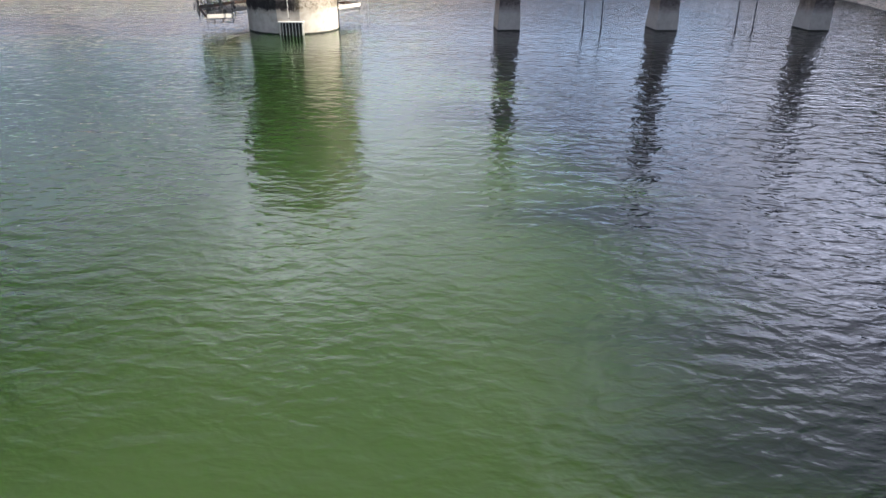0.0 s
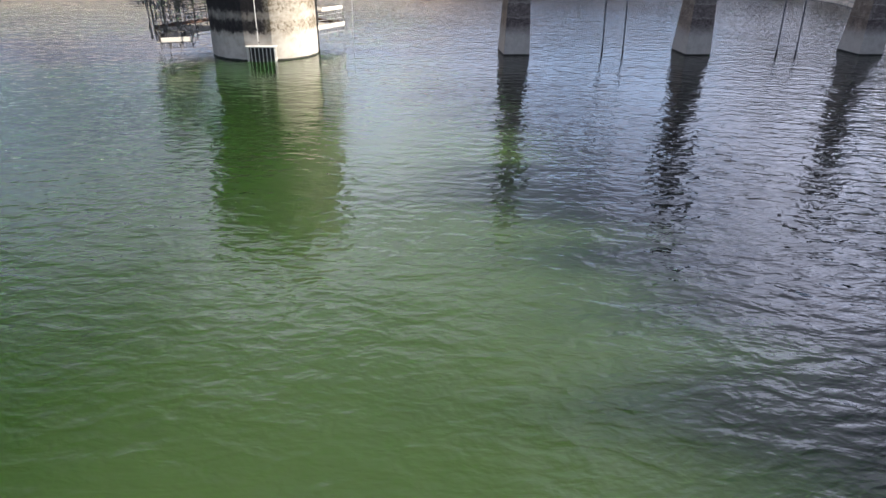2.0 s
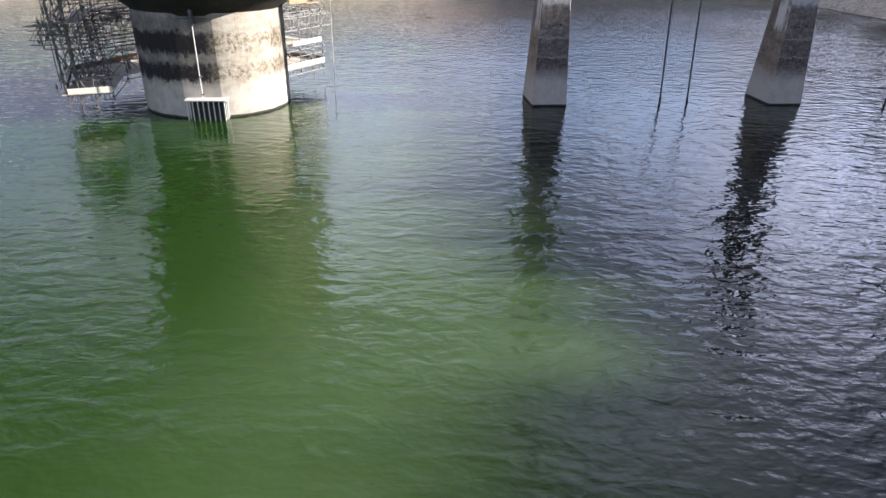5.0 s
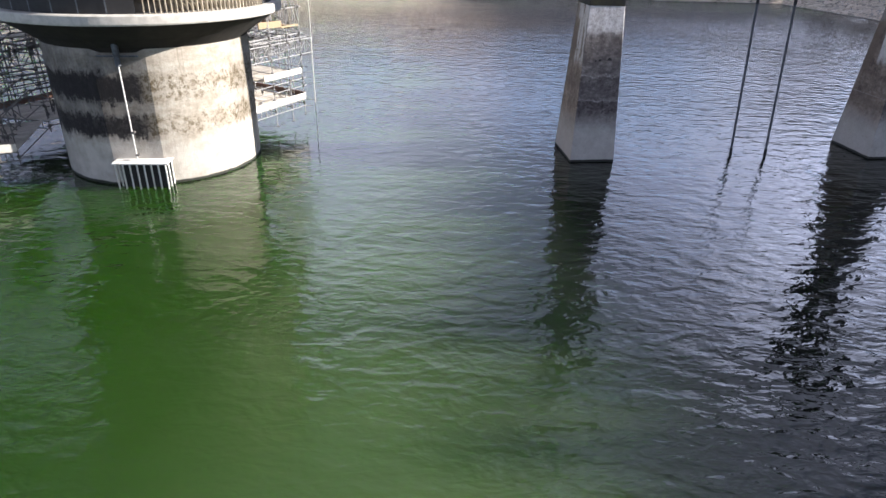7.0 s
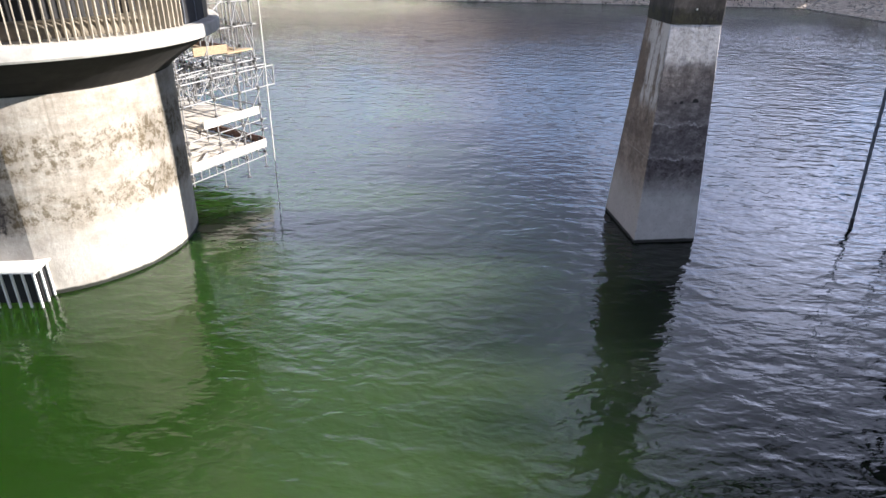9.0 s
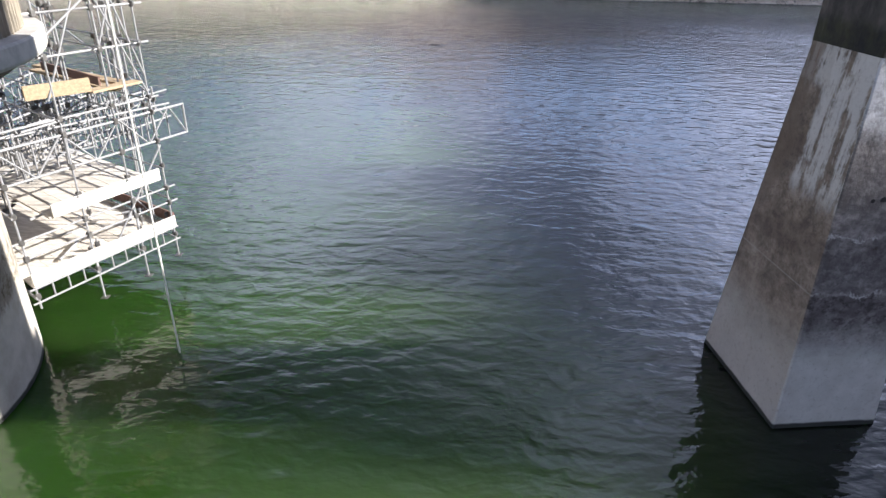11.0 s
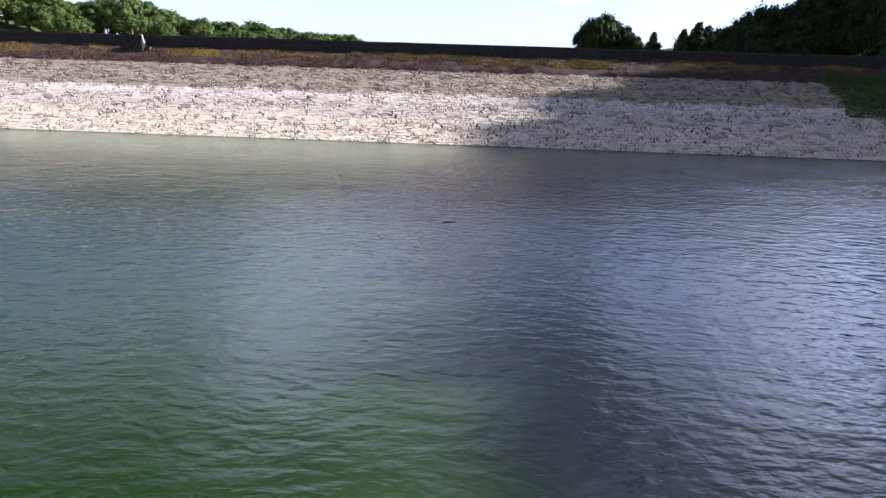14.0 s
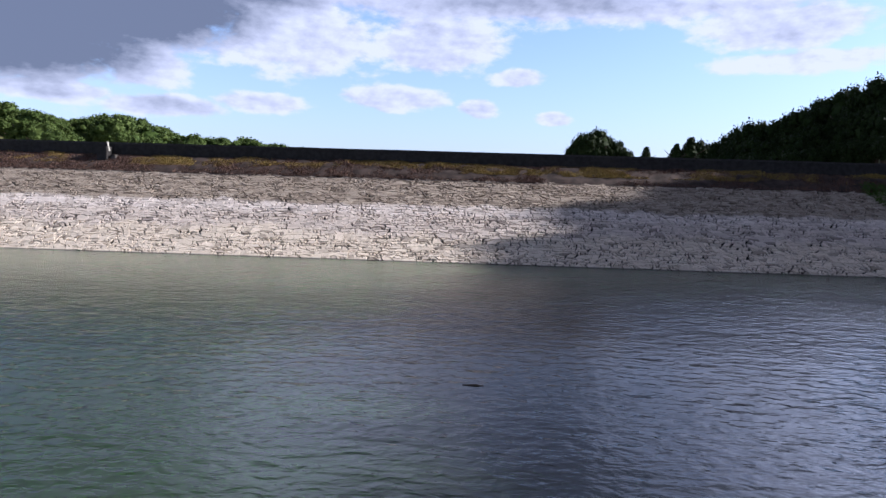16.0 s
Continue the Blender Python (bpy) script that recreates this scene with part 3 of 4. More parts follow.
def tube(bm, a, b, r=0.0242, seg=8, r2=None):
    a, b = Vector(a), Vector(b)
    d = b - a
    ret = bmesh.ops.create_cone(bm, cap_ends=True, segments=seg, radius1=r, radius2=r if r2 is None else r2, depth=d.length)
    m = Matrix.Translation((a + b) / 2) @ d.to_track_quat("Z", "Y").to_matrix().to_4x4()
    bmesh.ops.transform(bm, matrix=m, verts=ret["verts"])
    return bm


def lathe(bm, profile, steps, flat=None):
    """Turns (r, z) pairs round the z axis. flat: (from, to) degrees between which the wall is one flat face."""
    rings = []
    angles = []
    for k in range(steps):
        a = 360.0 * k / steps
        angles.append(a)
    if flat:
        angles = [a for a in angles if not flat[0] < a < flat[1]] + [flat[0], flat[1]]
        angles.sort()
    for r, z in profile:
        rings.append([bm.verts.new((r * math.cos(radians(a)), r * math.sin(radians(a)), z)) for a in angles])
    n = len(angles)
    for lo, hi in zip(rings, rings[1:]):
        for k in range(n):
            bm.faces.new((lo[k], lo[(k + 1) % n], hi[(k + 1) % n], hi[k]))
    bm.faces.new(list(reversed(rings[0])))
    bm.faces.new(rings[-1])
    return bm


# ---- water and ground ----
def shore_x(y):
    """The right bank's waterline."""
    pts = [(-400, 60), (-60, 40), (20, 34), (60, 35.5), (72, 36.5), (84, 38.6), (94, 37.6), (101, 36.2), (106, 35.2), (109.6, 34.6), (113, 35), (123, 37), (140, 48), (400, 120)]
    for (y0, x0), (y1, x1) in zip(pts, pts[1:]):
        if y <= y1:
            f = (y - y0) / (y1 - y0)
            f = f * f * (3 - 2 * f)
            return x0 + (x1 - x0) * max(0.0, f)
    return pts[-1][1]


def step(a, b, x):
    f = min(1.0, max(0.0, (x - a) / (b - a)))
    return f * f * (3 - 2 * f)


def land(x, y):
    """Height of the natural ground."""
    dr = x - shore_x(y)
    right = -4 if dr < -8 else 0.5 * dr if dr < 7 else 3.5 + 0.42 * (dr - 7) if dr < 90 else 38.4 + 0.05 * min(dr - 90, 120)
    wob = noise.noise((x * 0.03, y * 0.03, 0)) * 1.2
    if right > 0.5:
        right += wob * step(0.5, 6, right)
    lake = -4.0
    left = -4.0 + 14.0 * step(-230, -330, x)
    back = -4.0 + 14.0 * step(-300, -420, y)
    h = max(right, lake, left, back)
    if y > 122:
        down = 7.4 - 16.0 * step(127, 168, y)
        az = math.degrees(math.atan2(x + 7.5, y - 61))
        d = math.hypot(x + 7.5, y - 61)
        hill = -9.1 + step(190, 300, d) * (17.0 + 9.0 * step(-8, -40, az) + 4.5 * step(-30, -36, az) - 3.0 * step(5, 20, az))
        side = step(150, 240, d) * 1.7 * min(22.0, max(0.0, az - 18))
        base = max(down, hill + side)
        h = max(base, right) if dr > -2 else base
    elif y > 104 and dr < 0:
        h = -4.0
    return h


def build_land():
    axis = lambda lo, hi, mid, n: [mid + (lo - mid if u < 0 else hi - mid) * (0.10 * abs(u) + 0.90 * abs(u) ** 3.2) for u in np.linspace(-1, 1, n)]
    xs, ys = axis(-2600, 2600, 30, 150), axis(-2600, 3200, 100, 160)
    verts = [(x, y, land(x, y)) for y in ys for x in xs]
    nx = len(xs)
    faces = [(j * nx + i, j * nx + i + 1, (j + 1) * nx + i + 1, (j + 1) * nx + i) for j in range(len(ys) - 1) for i in range(nx - 1)]
    ob = from_lists("ground", verts, faces, M["ground"], smooth=True)
    tagged(ob, "grassy ground with a stony bank along the water", "ground", kind="structure")


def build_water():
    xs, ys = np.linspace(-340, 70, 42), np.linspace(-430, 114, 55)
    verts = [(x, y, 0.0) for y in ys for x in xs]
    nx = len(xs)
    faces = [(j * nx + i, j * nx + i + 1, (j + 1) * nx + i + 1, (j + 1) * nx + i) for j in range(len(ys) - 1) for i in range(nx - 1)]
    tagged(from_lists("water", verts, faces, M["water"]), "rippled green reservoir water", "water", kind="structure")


build_land()
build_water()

# ---- the dam ----
DAM_Y, UP = 109.63, Vector((0, math.cos(radians(32.2)), math.sin(radians(32.2))))
OUT = Vector((0, -UP.z, UP.y))


def slope(u, v, out=0.0):
    return Vector((u, DAM_Y, 0)) + UP * v + OUT * out


dam = thing("dam", "stone-pitched reservoir dam with a dark parapet wall", "dam", kind="structure")


def build_dam():
    verts = [slope(u, v, -0.10) for v in (-6, 12.3, 15.2) for u in (-190, -60, 0, 60)]
    faces = [(j * 4 + i, j * 4 + i + 1, j * 4 + i + 5, j * 4 + i + 4) for j in range(2) for i in range(3)]
    from_lists("slope", verts, faces, M["joint"], dam, "dark joints between the stones")
    # heath strip with a lumpy surface between the stones and the parapet
    nx, nv = 330, 7
    verts, faces = [], []
    for j in range(nv):
        for i in range(nx):
            u, v = -95 + 150 * i / (nx - 1), 11.95 + 3.2 * j / (nv - 1)
            lump = 0.16 * noise.noise((u * 0.9, v * 1.1, 3)) + 0.10 * noise.noise((u * 2.3, v * 2.5, 7))
            verts.append(slope(u, v, lump + 0.02 + 0.10 * (0 < j < nv - 1)))
    for j in range(nv - 1):
        for i in range(nx - 1):
            faces.append((j * nx + i, j * nx + i + 1, (j + 1) * nx + i + 1, (j + 1) * nx + i))
    from_lists("berm", verts, faces, M["berm"], dam, "dark heathy strip above the stones", True)
    bm = box(bmesh.new(), (260, 5.5, 0.4), (-65, 125.2, 7.65))
    part("crest_road", bm, M["road"], dam)
    bm = box(bmesh.new(), (260, 0.42, 1.4), (-65, 122.5, 8.40))
    bmesh.ops.subdivide_edges(bm, edges=[e for e in bm.edges if e.calc_length() > 100], cuts=60)
    part("parapet", bm, M["wall"], dam, "dark masonry parapet wall")
    me = mesh_of("coping_stone", box(bmesh.new(), (2.985, 0.56, 0.16), bevel=0.02), M["coping"])
    for k in range(48):
        ob = new("coping_stone", me)
        ob.parent = dam
        ob.location = (-95 + 3.0 * k, 122.5 + random.uniform(-0.012, 0.012), 9.17 + random.uniform(-0.012, 0.012))
    bm = box(bmesh.new(), (0.95, 1.15, 1.55), (-42.3, 121.75, 8.02), bevel=0.03)
    part("buttress", bm, M["wall"], dam, "squat dark stone buttress against the parapet")
    bm = box(bmesh.new(), (0.07, 0.22, 0.90), bevel=0.02)
    bmesh.ops.transform(bm, matrix=pose(-41.86, 121.6, 8.80, 0, -11, 0), verts=bm.verts)
    part("buttress_slab", bm, M["rim"], dam, "pale stone slab on the buttress")
    bm = box(bmesh.new(), (0.5, 0.7, 0.6), (-41.4, 121.8, 7.72), bevel=0.05)
    part("buttress_foot", bm, M["buttress"], dam)


build_dam()

# ---- tower ----
TX, TY, TR = -14.05, 46.15, 3.11


def build_tower():
    t = thing("valve_tower", "round stained concrete valve tower standing in the water", "tower", (TX, TY, 0))
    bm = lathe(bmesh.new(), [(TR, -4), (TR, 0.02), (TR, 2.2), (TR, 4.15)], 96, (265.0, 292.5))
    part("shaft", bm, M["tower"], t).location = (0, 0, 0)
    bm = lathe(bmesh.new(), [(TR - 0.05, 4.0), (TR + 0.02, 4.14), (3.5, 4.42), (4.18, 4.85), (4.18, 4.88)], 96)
    part("corbel", bm, M["soffit"], t, "dark stained corbel under the ledge, its shade put into the colour")
    bm = lathe(bmesh.new(), [(4.16, 4.85), (4.28, 4.87), (4.30, 4.91), (4.30, 5.11), (4.27, 5.14), (3.0, 5.16)], 96)
    part("ledge", bm, M["rim"], t, "pale concrete ledge")
    bm = lathe(bmesh.new(), [(3.70, 5.1)] + [(3.48 + 0.22 * math.cos(radians(q)), 5.20 + 0.22 * math.sin(radians(q))) for q in range(0, 91, 15)] + [(3.2, 5.42)], 72)
    part("upstand", bm, M["drum"], t, "rounded buff upstand behind the bars", True)
    bm = lathe(bmesh.new(), [(3.25, 5.3), (3.25, 10.95)], 48)
    drum = part("drum", bm, M["dark"], t, "dark glazed drum")
    bm = lathe(bmesh.new(), [(4.0, 10.82), (4.62, 10.90), (4.66, 10.95), (4.66, 11.18), (4.60, 11.22), (0.5, 14.6), (0.12, 14.7)], 64)
    part("roof", bm, M["collar"], t, "dark conical roof")
    me = mesh_of("bar", box(bmesh.new(), (0.10, 0.026, 5.78), (0, 0, 8.01), bevel=0.005), M["bar"])
    dark_panel = mesh_of("panel", box(bmesh.new(), (0.03, 0.70, 5.72), (4.0, 0, 7.99), bevel=0.006), M["dark"])
    mullion = mesh_of("mullion", box(bmesh.new(), (0.06, 0.05, 5.72), (4.0, 0, 7.99), bevel=0.006), M["post"])
    for k in range(180):
        a = 2.0 * k
        if 130 < a < 295 or a > 353 or a < 11:
            continue
        ob = new("bar", me)
        ob.parent = t
        ob.location = (4.02 * math.cos(radians(a)), 4.02 * math.sin(radians(a)), 0)
        ob.rotation_euler = (0, 0, radians(a))
    # dark panels close the side away from the sun, and the doorway at the bridge
    for first in [130 + 10.2 * k for k in range(16)] + [-5.5, 2.5]:
        for kind, mesh_, turn in (("panel", dark_panel, first + 5), ("mullion", mullion, first)):
            ob = new(kind, mesh_)
            ob.parent = drum
            ob.rotation_euler = (0, 0, radians(turn))
    # intake grille, its rod and brackets
    g0 = Vector((-13.42, 43.22, 0)) - Vector((TX, TY, 0))
    ang = 5.0
    bm = box(bmesh.new(), (1.66, 1.05, 0.045), (g0.x, g0.y, 0.82), ang, 0.015)
    hood = part("intake_hood", bm, M["white"], t, "white slab over the intake")
    me = mesh_of("screen_bar", box(bmesh.new(), (0.038, 0.06, 2.2), (0, 0, -0.32), bevel=0.008), M["white"])
    bm = box(bmesh.new(), (1.36, 0.62, 2.2), (g0.x + 0.01, g0.y + 0.05, -0.34), ang, 0.01)
    part("screen_back", bm, M["dark"], hood, "dark recess behind the screen bars")
    c, s_ = math.cos(radians(ang)), math.sin(radians(ang))
    spots = [(-0.74 + 1.48 * k / 7, -0.45) for k in range(8)] + [(0.74, -0.2), (0.74, 0.05), (-0.74, -0.2), (-0.74, 0.05)]
    for px, py in spots:
        ob = new("screen_bar", me)
        ob.parent = hood
        ob.location = (g0.x + px * c - py * s_, g0.y + px * s_ + py * c, 0)
        ob.rotation_euler = (0, 0, radians(ang))
    r0 = Vector((-13.53, 42.97, 0)) - Vector((TX, TY, 0))
    bm = tube(bmesh.new(), (r0.x, r0.y, 0.84), (r0.x, r0.y, 3.75), 0.02, 10)
    rod = part("rod", bm, M["white"], t, "white vertical valve rod")
    # thicker rod top under the ledge, the shadow on it given as dark colour
    bm = tube(bmesh.new(), (r0.x, r0.y, 3.66), (r0.x, r0.y, 4.55), 0.075, 12, 0.105)
    part("rod_sleeve", bm, M["post"], t, "tapered top of the rod, coloured dark for the ledge's shadow")
    bm = box(bmesh.new(), (1.15, 0.05, 0.05), (r0.x, r0.y + 0.03, 3.93), 7, 0.008)
    part("guide_arm", bm, M["post"], rod, "dark cross arm that guides the rod")
    for z in (1.02, 1.72):
        bm = box(bmesh.new(), (0.10, 0.14, 0.06), (r0.x + 0.02, r0.y + 0.04, z), 7, 0.01)
        part("bracket", bm, M["coupler"], rod)
    for ob in t.children:
        ob.matrix_parent_inverse = Matrix()


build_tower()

# ---- footbridge ----
ROW = 7.5
RC, RS = math.cos(radians(ROW)), math.sin(radians(ROW))


def pier_block(levels):
    bm = bmesh.new()
    rings = []
    for z, w, d in levels:
        c = 0.018
        ring = []
        for sx, sy in ((-1, -1), (1, -1), (1, 1), (-1, 1)):
            x, y = sx * w / 2, sy * d / 2
            first, second = ((x, y - sy * c), (x - sx * c, y)) if sx * sy > 0 else ((x - sx * c, y), (x, y - sy * c))
            ring += [bm.verts.new((*first, z)), bm.verts.new((*second, z))]
        rings.append(ring)
    for lo, hi in zip(rings, rings[1:]):
        for k in range(8):
            bm.faces.new((lo[k], lo[(k + 1) % 8], hi[(k + 1) % 8], hi[k]))
    bm.faces.new(rings[-1])
    bm.faces.new(list(reversed(rings[0])))
    bmesh.ops.recalc_face_normals(bm, faces=bm.faces)
    return bm


def build_bridge():
    corner = Vector((0.18, 46.68, 0))
    first = corner + Vector((0.8 * RC - 1.10 * RS, 0.8 * RS + 1.10 * RC, 0))
    pier = thing("bridge_pier", "tapered stained concrete bridge pier standing in the water", "pier", (first.x, first.y, 0), ROW, "piers of the footbridge")
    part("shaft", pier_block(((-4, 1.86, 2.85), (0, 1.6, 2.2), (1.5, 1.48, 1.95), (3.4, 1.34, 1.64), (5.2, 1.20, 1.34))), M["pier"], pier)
    part("upper_shaft", pier_block(((5.2, 1.215, 1.355), (5.5, 1.215, 1.355), (11.2, 1.15, 1.32))), M["collar"], pier, "blackened upper shaft above the waterline marks")
    bm = bmesh.new()
    tube(bm, (-0.05, -0.681, 5.52), (-0.05, -0.66, 5.52), 0.024, 10)
    part("marker_disc", bm, M["white"], pier, "small white disc")
    for x, z, r in ((-0.22, 3.47, 0.030), (-0.08, 3.48, 0.045), (0.26, 3.50, 0.075)):
        bm = bmesh.new()
        y = -0.5 * (1.34 + (3.4 - z) * 0.167 + 0.30) - 0.002
        tube(bm, (x, y, z), (x, y + 0.06, z), r, 9)
        part("bolt_hole", bm, M["dark"], pier, "dark bolt hole in the concrete")
    for ob in pier.children:
        ob.matrix_parent_inverse = Matrix()
    for k in (1, 2):
        copy_thing(pier, pose(first.x + 11.38 * k * RC, first.y + 11.38 * k * RS, 0, 0, 0, ROW))
    deck = thing("footbridge_deck", "narrow concrete footbridge deck on tapered piers", "footbridge", (first.x, first.y, 11.2), ROW)
    bm = box(bmesh.new(), (56, 1.15, 0.5), (16.5, -0.42, 0.25), bevel=0.03)
    part("slab", bm, M["rim"], deck).matrix_parent_inverse = Matrix()
    # gauge rods between the piers
    top = Vector((-0.34, 0.56, 11.2))
    for x, y in ((6.29, 47.95), (7.55, 47.95), (17.27, 48.9), (18.55, 49.1)):
        ob = thing("gauge_rod", "slim dark steel rod hanging into the water", "rod", (x, y, 0), group="rods below the footbridge")
        part("rod", tube(bmesh.new(), -top / 11.2, top, 0.042, 10), M["post"], ob).matrix_parent_inverse = Matrix()
        for z in (0.16, 5.45):
            at = top * (z / 11.2)
            part("sleeve", tube(bmesh.new(), at - top * 0.014, at + top * 0.014, 0.052, 10), M["dark"], ob, "black coupling sleeve").matrix_parent_inverse = Matrix()


build_bridge()

# ---- scaffold ----
def build_scaffold():
    s = thing("scaffold", "hanging tube scaffold with boarded platforms round the tower", "scaffold", (TX, TY, 0))
    frames = [0.0, 0.25, 0.5, 0.75, 1.0]
    radii = (0.1, 1.2, 2.15, 2.9)

    def at(s_, f, z):
        """A place s_ metres out from the tower along frame f: 0 is the end by the bridge, 1 the far end."""
        a, out = radians(36 + 190 * f), radians(64 + 143 * f)
        r0 = 3.15 + 1.3 * f
        reach = s_ * (1.0 + 0.6 * f * (1 - f) * 2 - 0.42 * f * f)
        return Vector((r0 * math.cos(a) + reach * math.cos(out), r0 * math.sin(a) + reach * math.sin(out), z))

    def pipe(a, b, r=0.0175, label=""):
        # far-side tubes get the copy that has shade painted in
        in_shade = (a.x + b.x) / 2 < -1.5
        return part("tube", tube(bmesh.new(), a, b, r, 7), M["shaded_steel" if in_shade else "steel"], s, label or ("dark grey tube with the tower's shade in its colour" if in_shade else ""))

    def plank(name, a, b, w, th, mat, tall=False):
        a, b = Vector(a), Vector(b)
        d = b - a
        bm = box(bmesh.new(), (d.length, th if tall else w, w if tall else th), bevel=0.004)
        m = Matrix.Translation((a + b) / 2) @ d.to_track_quat("X", "Z").to_matrix().to_4x4()
        bmesh.ops.transform(bm, matrix=m, verts=bm.verts)
        return part(name, bm, mat, s)

    for fa in frames:
        for r in radii:
            pipe(at(r, fa, 0.62), at(r, fa, 7.6))
        # ladder beam under the lower platform
        for z in (0.74, 1.0):
            pipe(at(0.0, fa, z), at(3.0, fa, z))
        for k in range(11):
            r = 0.1 + 0.28 * k
            pipe(at(r, fa, 0.74), at(r, fa, 1.0), 0.015)
        for z in (1.55, 1.85, 3.6, 4.56, 5.2):
            pipe(at(-0.1, fa, z), at(3.1, fa, z))
        # lattice girder reaching outwards
        for z in (2.79, 3.34):
            pipe(at(0.0, fa, z), at(3.62, fa, z), 0.021)
        for k in range(7):
            r = 0.1 + 0.53 * k
            pipe(at(r, fa, 2.79 if k % 2 else 3.34), at(min(r + 0.5, 3.60), fa, 3.34 if k % 2 else 2.79), 0.015)
        pipe(at(3.60, fa, 2.79), at(3.60, fa, 3.34), 0.022)
        pipe(at(2.9, fa, 3.7), at(1.6, fa, 6.9))
        pipe(at(1.6, fa, 1.1), at(2.95, fa, 2.7))
    clamp = mesh_of("coupler", box(bmesh.new(), (0.085, 0.085, 0.10), bevel=0.012), M["coupler"])

    def coupler(p):
        ob = new("coupler", clamp)
        ob.parent = s
        ob.location = p
        ob.rotation_euler = (0, 0, p.x * 7)

    for fa in frames:
        for r in radii:
            for z in (0.86, 1.55, 1.85, 2.3, 2.79, 3.34, 3.6, 4.56, 5.2):
                coupler(at(r, fa, z))
    for a, b in zip(frames, frames[1:]):
        for r in radii:
            for z in (0.86, 1.7, 2.3, 3.6, 4.6):
                pipe(at(r, a - 0.01, z), at(r, b + 0.01, z))
        pipe(at(2.9, a, 0.9), at(2.9, b, 2.6))
        pipe(at(2.9, a, 3.7), at(2.9, b, 5.4))
        for f in (0.25, 0.5, 0.75):
            m = a + (b - a) * f
            for z in (2.79, 3.34):
                pipe(at(0.0, m, z), at(3.7, m, z), 0.019)
            for k in range(7):
                r = 0.1 + 0.5 * k
                pipe(at(r, m, 2.79 if k % 2 else 3.34), at(r + 0.48, m, 3.34 if k % 2 else 2.79), 0.0125)
            for k in range(5):
                pipe(at(0.45 + 0.66 * k, m, 2.76), at(0.45 + 0.66 * k, m, 3.38 + 0.16 * (k % 2)), 0.015)
        for z, n in ((1.06, 14 if a > 0.7 else 12), (2.09, 9))[: 2 if a < 0.2 else 1]:
            for k in range(n):
                start = 0.75 if z > 2 else 0.2
                p = at(start + 0.235 * k, a - 0.005, z)
                q = at(start + 0.235 * k, b + 0.005, z)
                if a > 0.7:
                    p = at(0.1, 0.77, z).lerp(at(0.1, 1.0, z), k / (n - 1))
                    q = p + (at(2.95, 1.0, z) - at(0.1, 1.0, z)) * 1.1
                plank("board", p, q, 0.225, 0.038, M["board"])
        if a > 0.2:
            for k in range(3):
                plank("board", at(1.5 + 0.235 * k, a, 3.72), at(1.5 + 0.235 * k, b, 3.72), 0.225, 0.038, M["board"])
        plank("toe_board", at(2.95, a, 1.19), at(2.95, b, 1.19), 0.225, 0.038, M["brownboard"], True)
    for fa in (frames[0] - 0.006, frames[-1] + 0.006):
        plank("toe_board", at(0.1, fa, 1.18), at(2.95, fa, 1.18), 0.225, 0.038, M["whiteboard"], True)
        if fa < 0.5:
            plank("toe_board", at(0.7, fa, 2.20), at(2.8, fa, 2.20), 0.225, 0.038, M["whiteboard"], True)
    # the bridge end: extra standards, short stubs with loose couplers and stacked boards
    rng = random.Random(77)
    for f in (0.03, 0.06, 0.10, 0.16, 0.34, 0.42, 0.58, 0.66, 0.84, 0.92):
        r = rng.choice((2.15, 2.6, 2.9))
        pipe(at(r, f, rng.uniform(0.6, 1.5)), at(r + rng.uniform(-0.1, 0.1), f, rng.uniform(5.6, 7.6)))
        pipe(at(0.3, f, 3.42), at(3.3, f + rng.uniform(-0.04, 0.04), 3.42), 0.019)
        for z in (3.42, 3.95):
            coupler(at(r, f, z))
    for _ in range(150):
        f, r = rng.uniform(0.0, 1.0), rng.uniform(0.2, 3.2)
        z = rng.choice((3.34, 3.34, 2.79, 1.12))
        pipe(at(r, f, z - 0.12), at(r, f, z + rng.uniform(0.15, 0.42)), 0.019)
        coupler(at(r, f, z + 0.1))
    for _ in range(34):
        f, r, z = rng.uniform(0.0, 0.95), rng.uniform(0.2, 2.7), rng.choice((3.40, 3.44, 3.50))
        pipe(at(r, f, z), at(r + rng.uniform(-0.5, 0.6), f + rng.uniform(0.05, 0.12), z), 0.021)
    for k in range(14):
        f, r = rng.uniform(0.0, 0.2), rng.uniform(0.3, 2.4)
        z = rng.choice((1.13, 2.09))
        pipe(at(r, f, z), at(r + rng.uniform(0.3, 0.9), f + rng.uniform(-0.03, 0.06), z), 0.021)
    for f0, r, z in ((0.02, 2.3, 3.86), (0.03, 2.52, 3.88)):
        plank("board", at(r, f0 - 0.02, z), at(r - 0.5, f0 + 0.15, z + 0.02), 0.225, 0.045, M["yellowboard"])
    for _ in range(130):
        f, r = rng.uniform(0.0, 0.24), rng.uniform(0.2, 3.3)
        pipe(at(r, f, 2.74), at(r + rng.uniform(-0.03, 0.03), f, rng.choice((3.10, 3.34, 3.52))), 0.015)
    for _ in range(26):
        f, r, z = rng.uniform(0.0, 0.2), rng.uniform(0.2, 2.4), rng.choice((2.84, 3.02, 3.30))
        pipe(at(r, f, z), at(r + rng.uniform(0.6, 1.0), f + rng.uniform(-0.02, 0.03), z + rng.choice((0, 0, 0.3))), 0.015)
    plank("toe_board", at(1.85, -0.01, 4.06), at(0.75, 0.01, 4.06), 0.225, 0.04, M["yellowboard"], True)
    plank("board", at(1.8, 0.0, 3.92), at(2.75, 0.0, 3.92), 0.225, 0.04, M["yellowboard"])
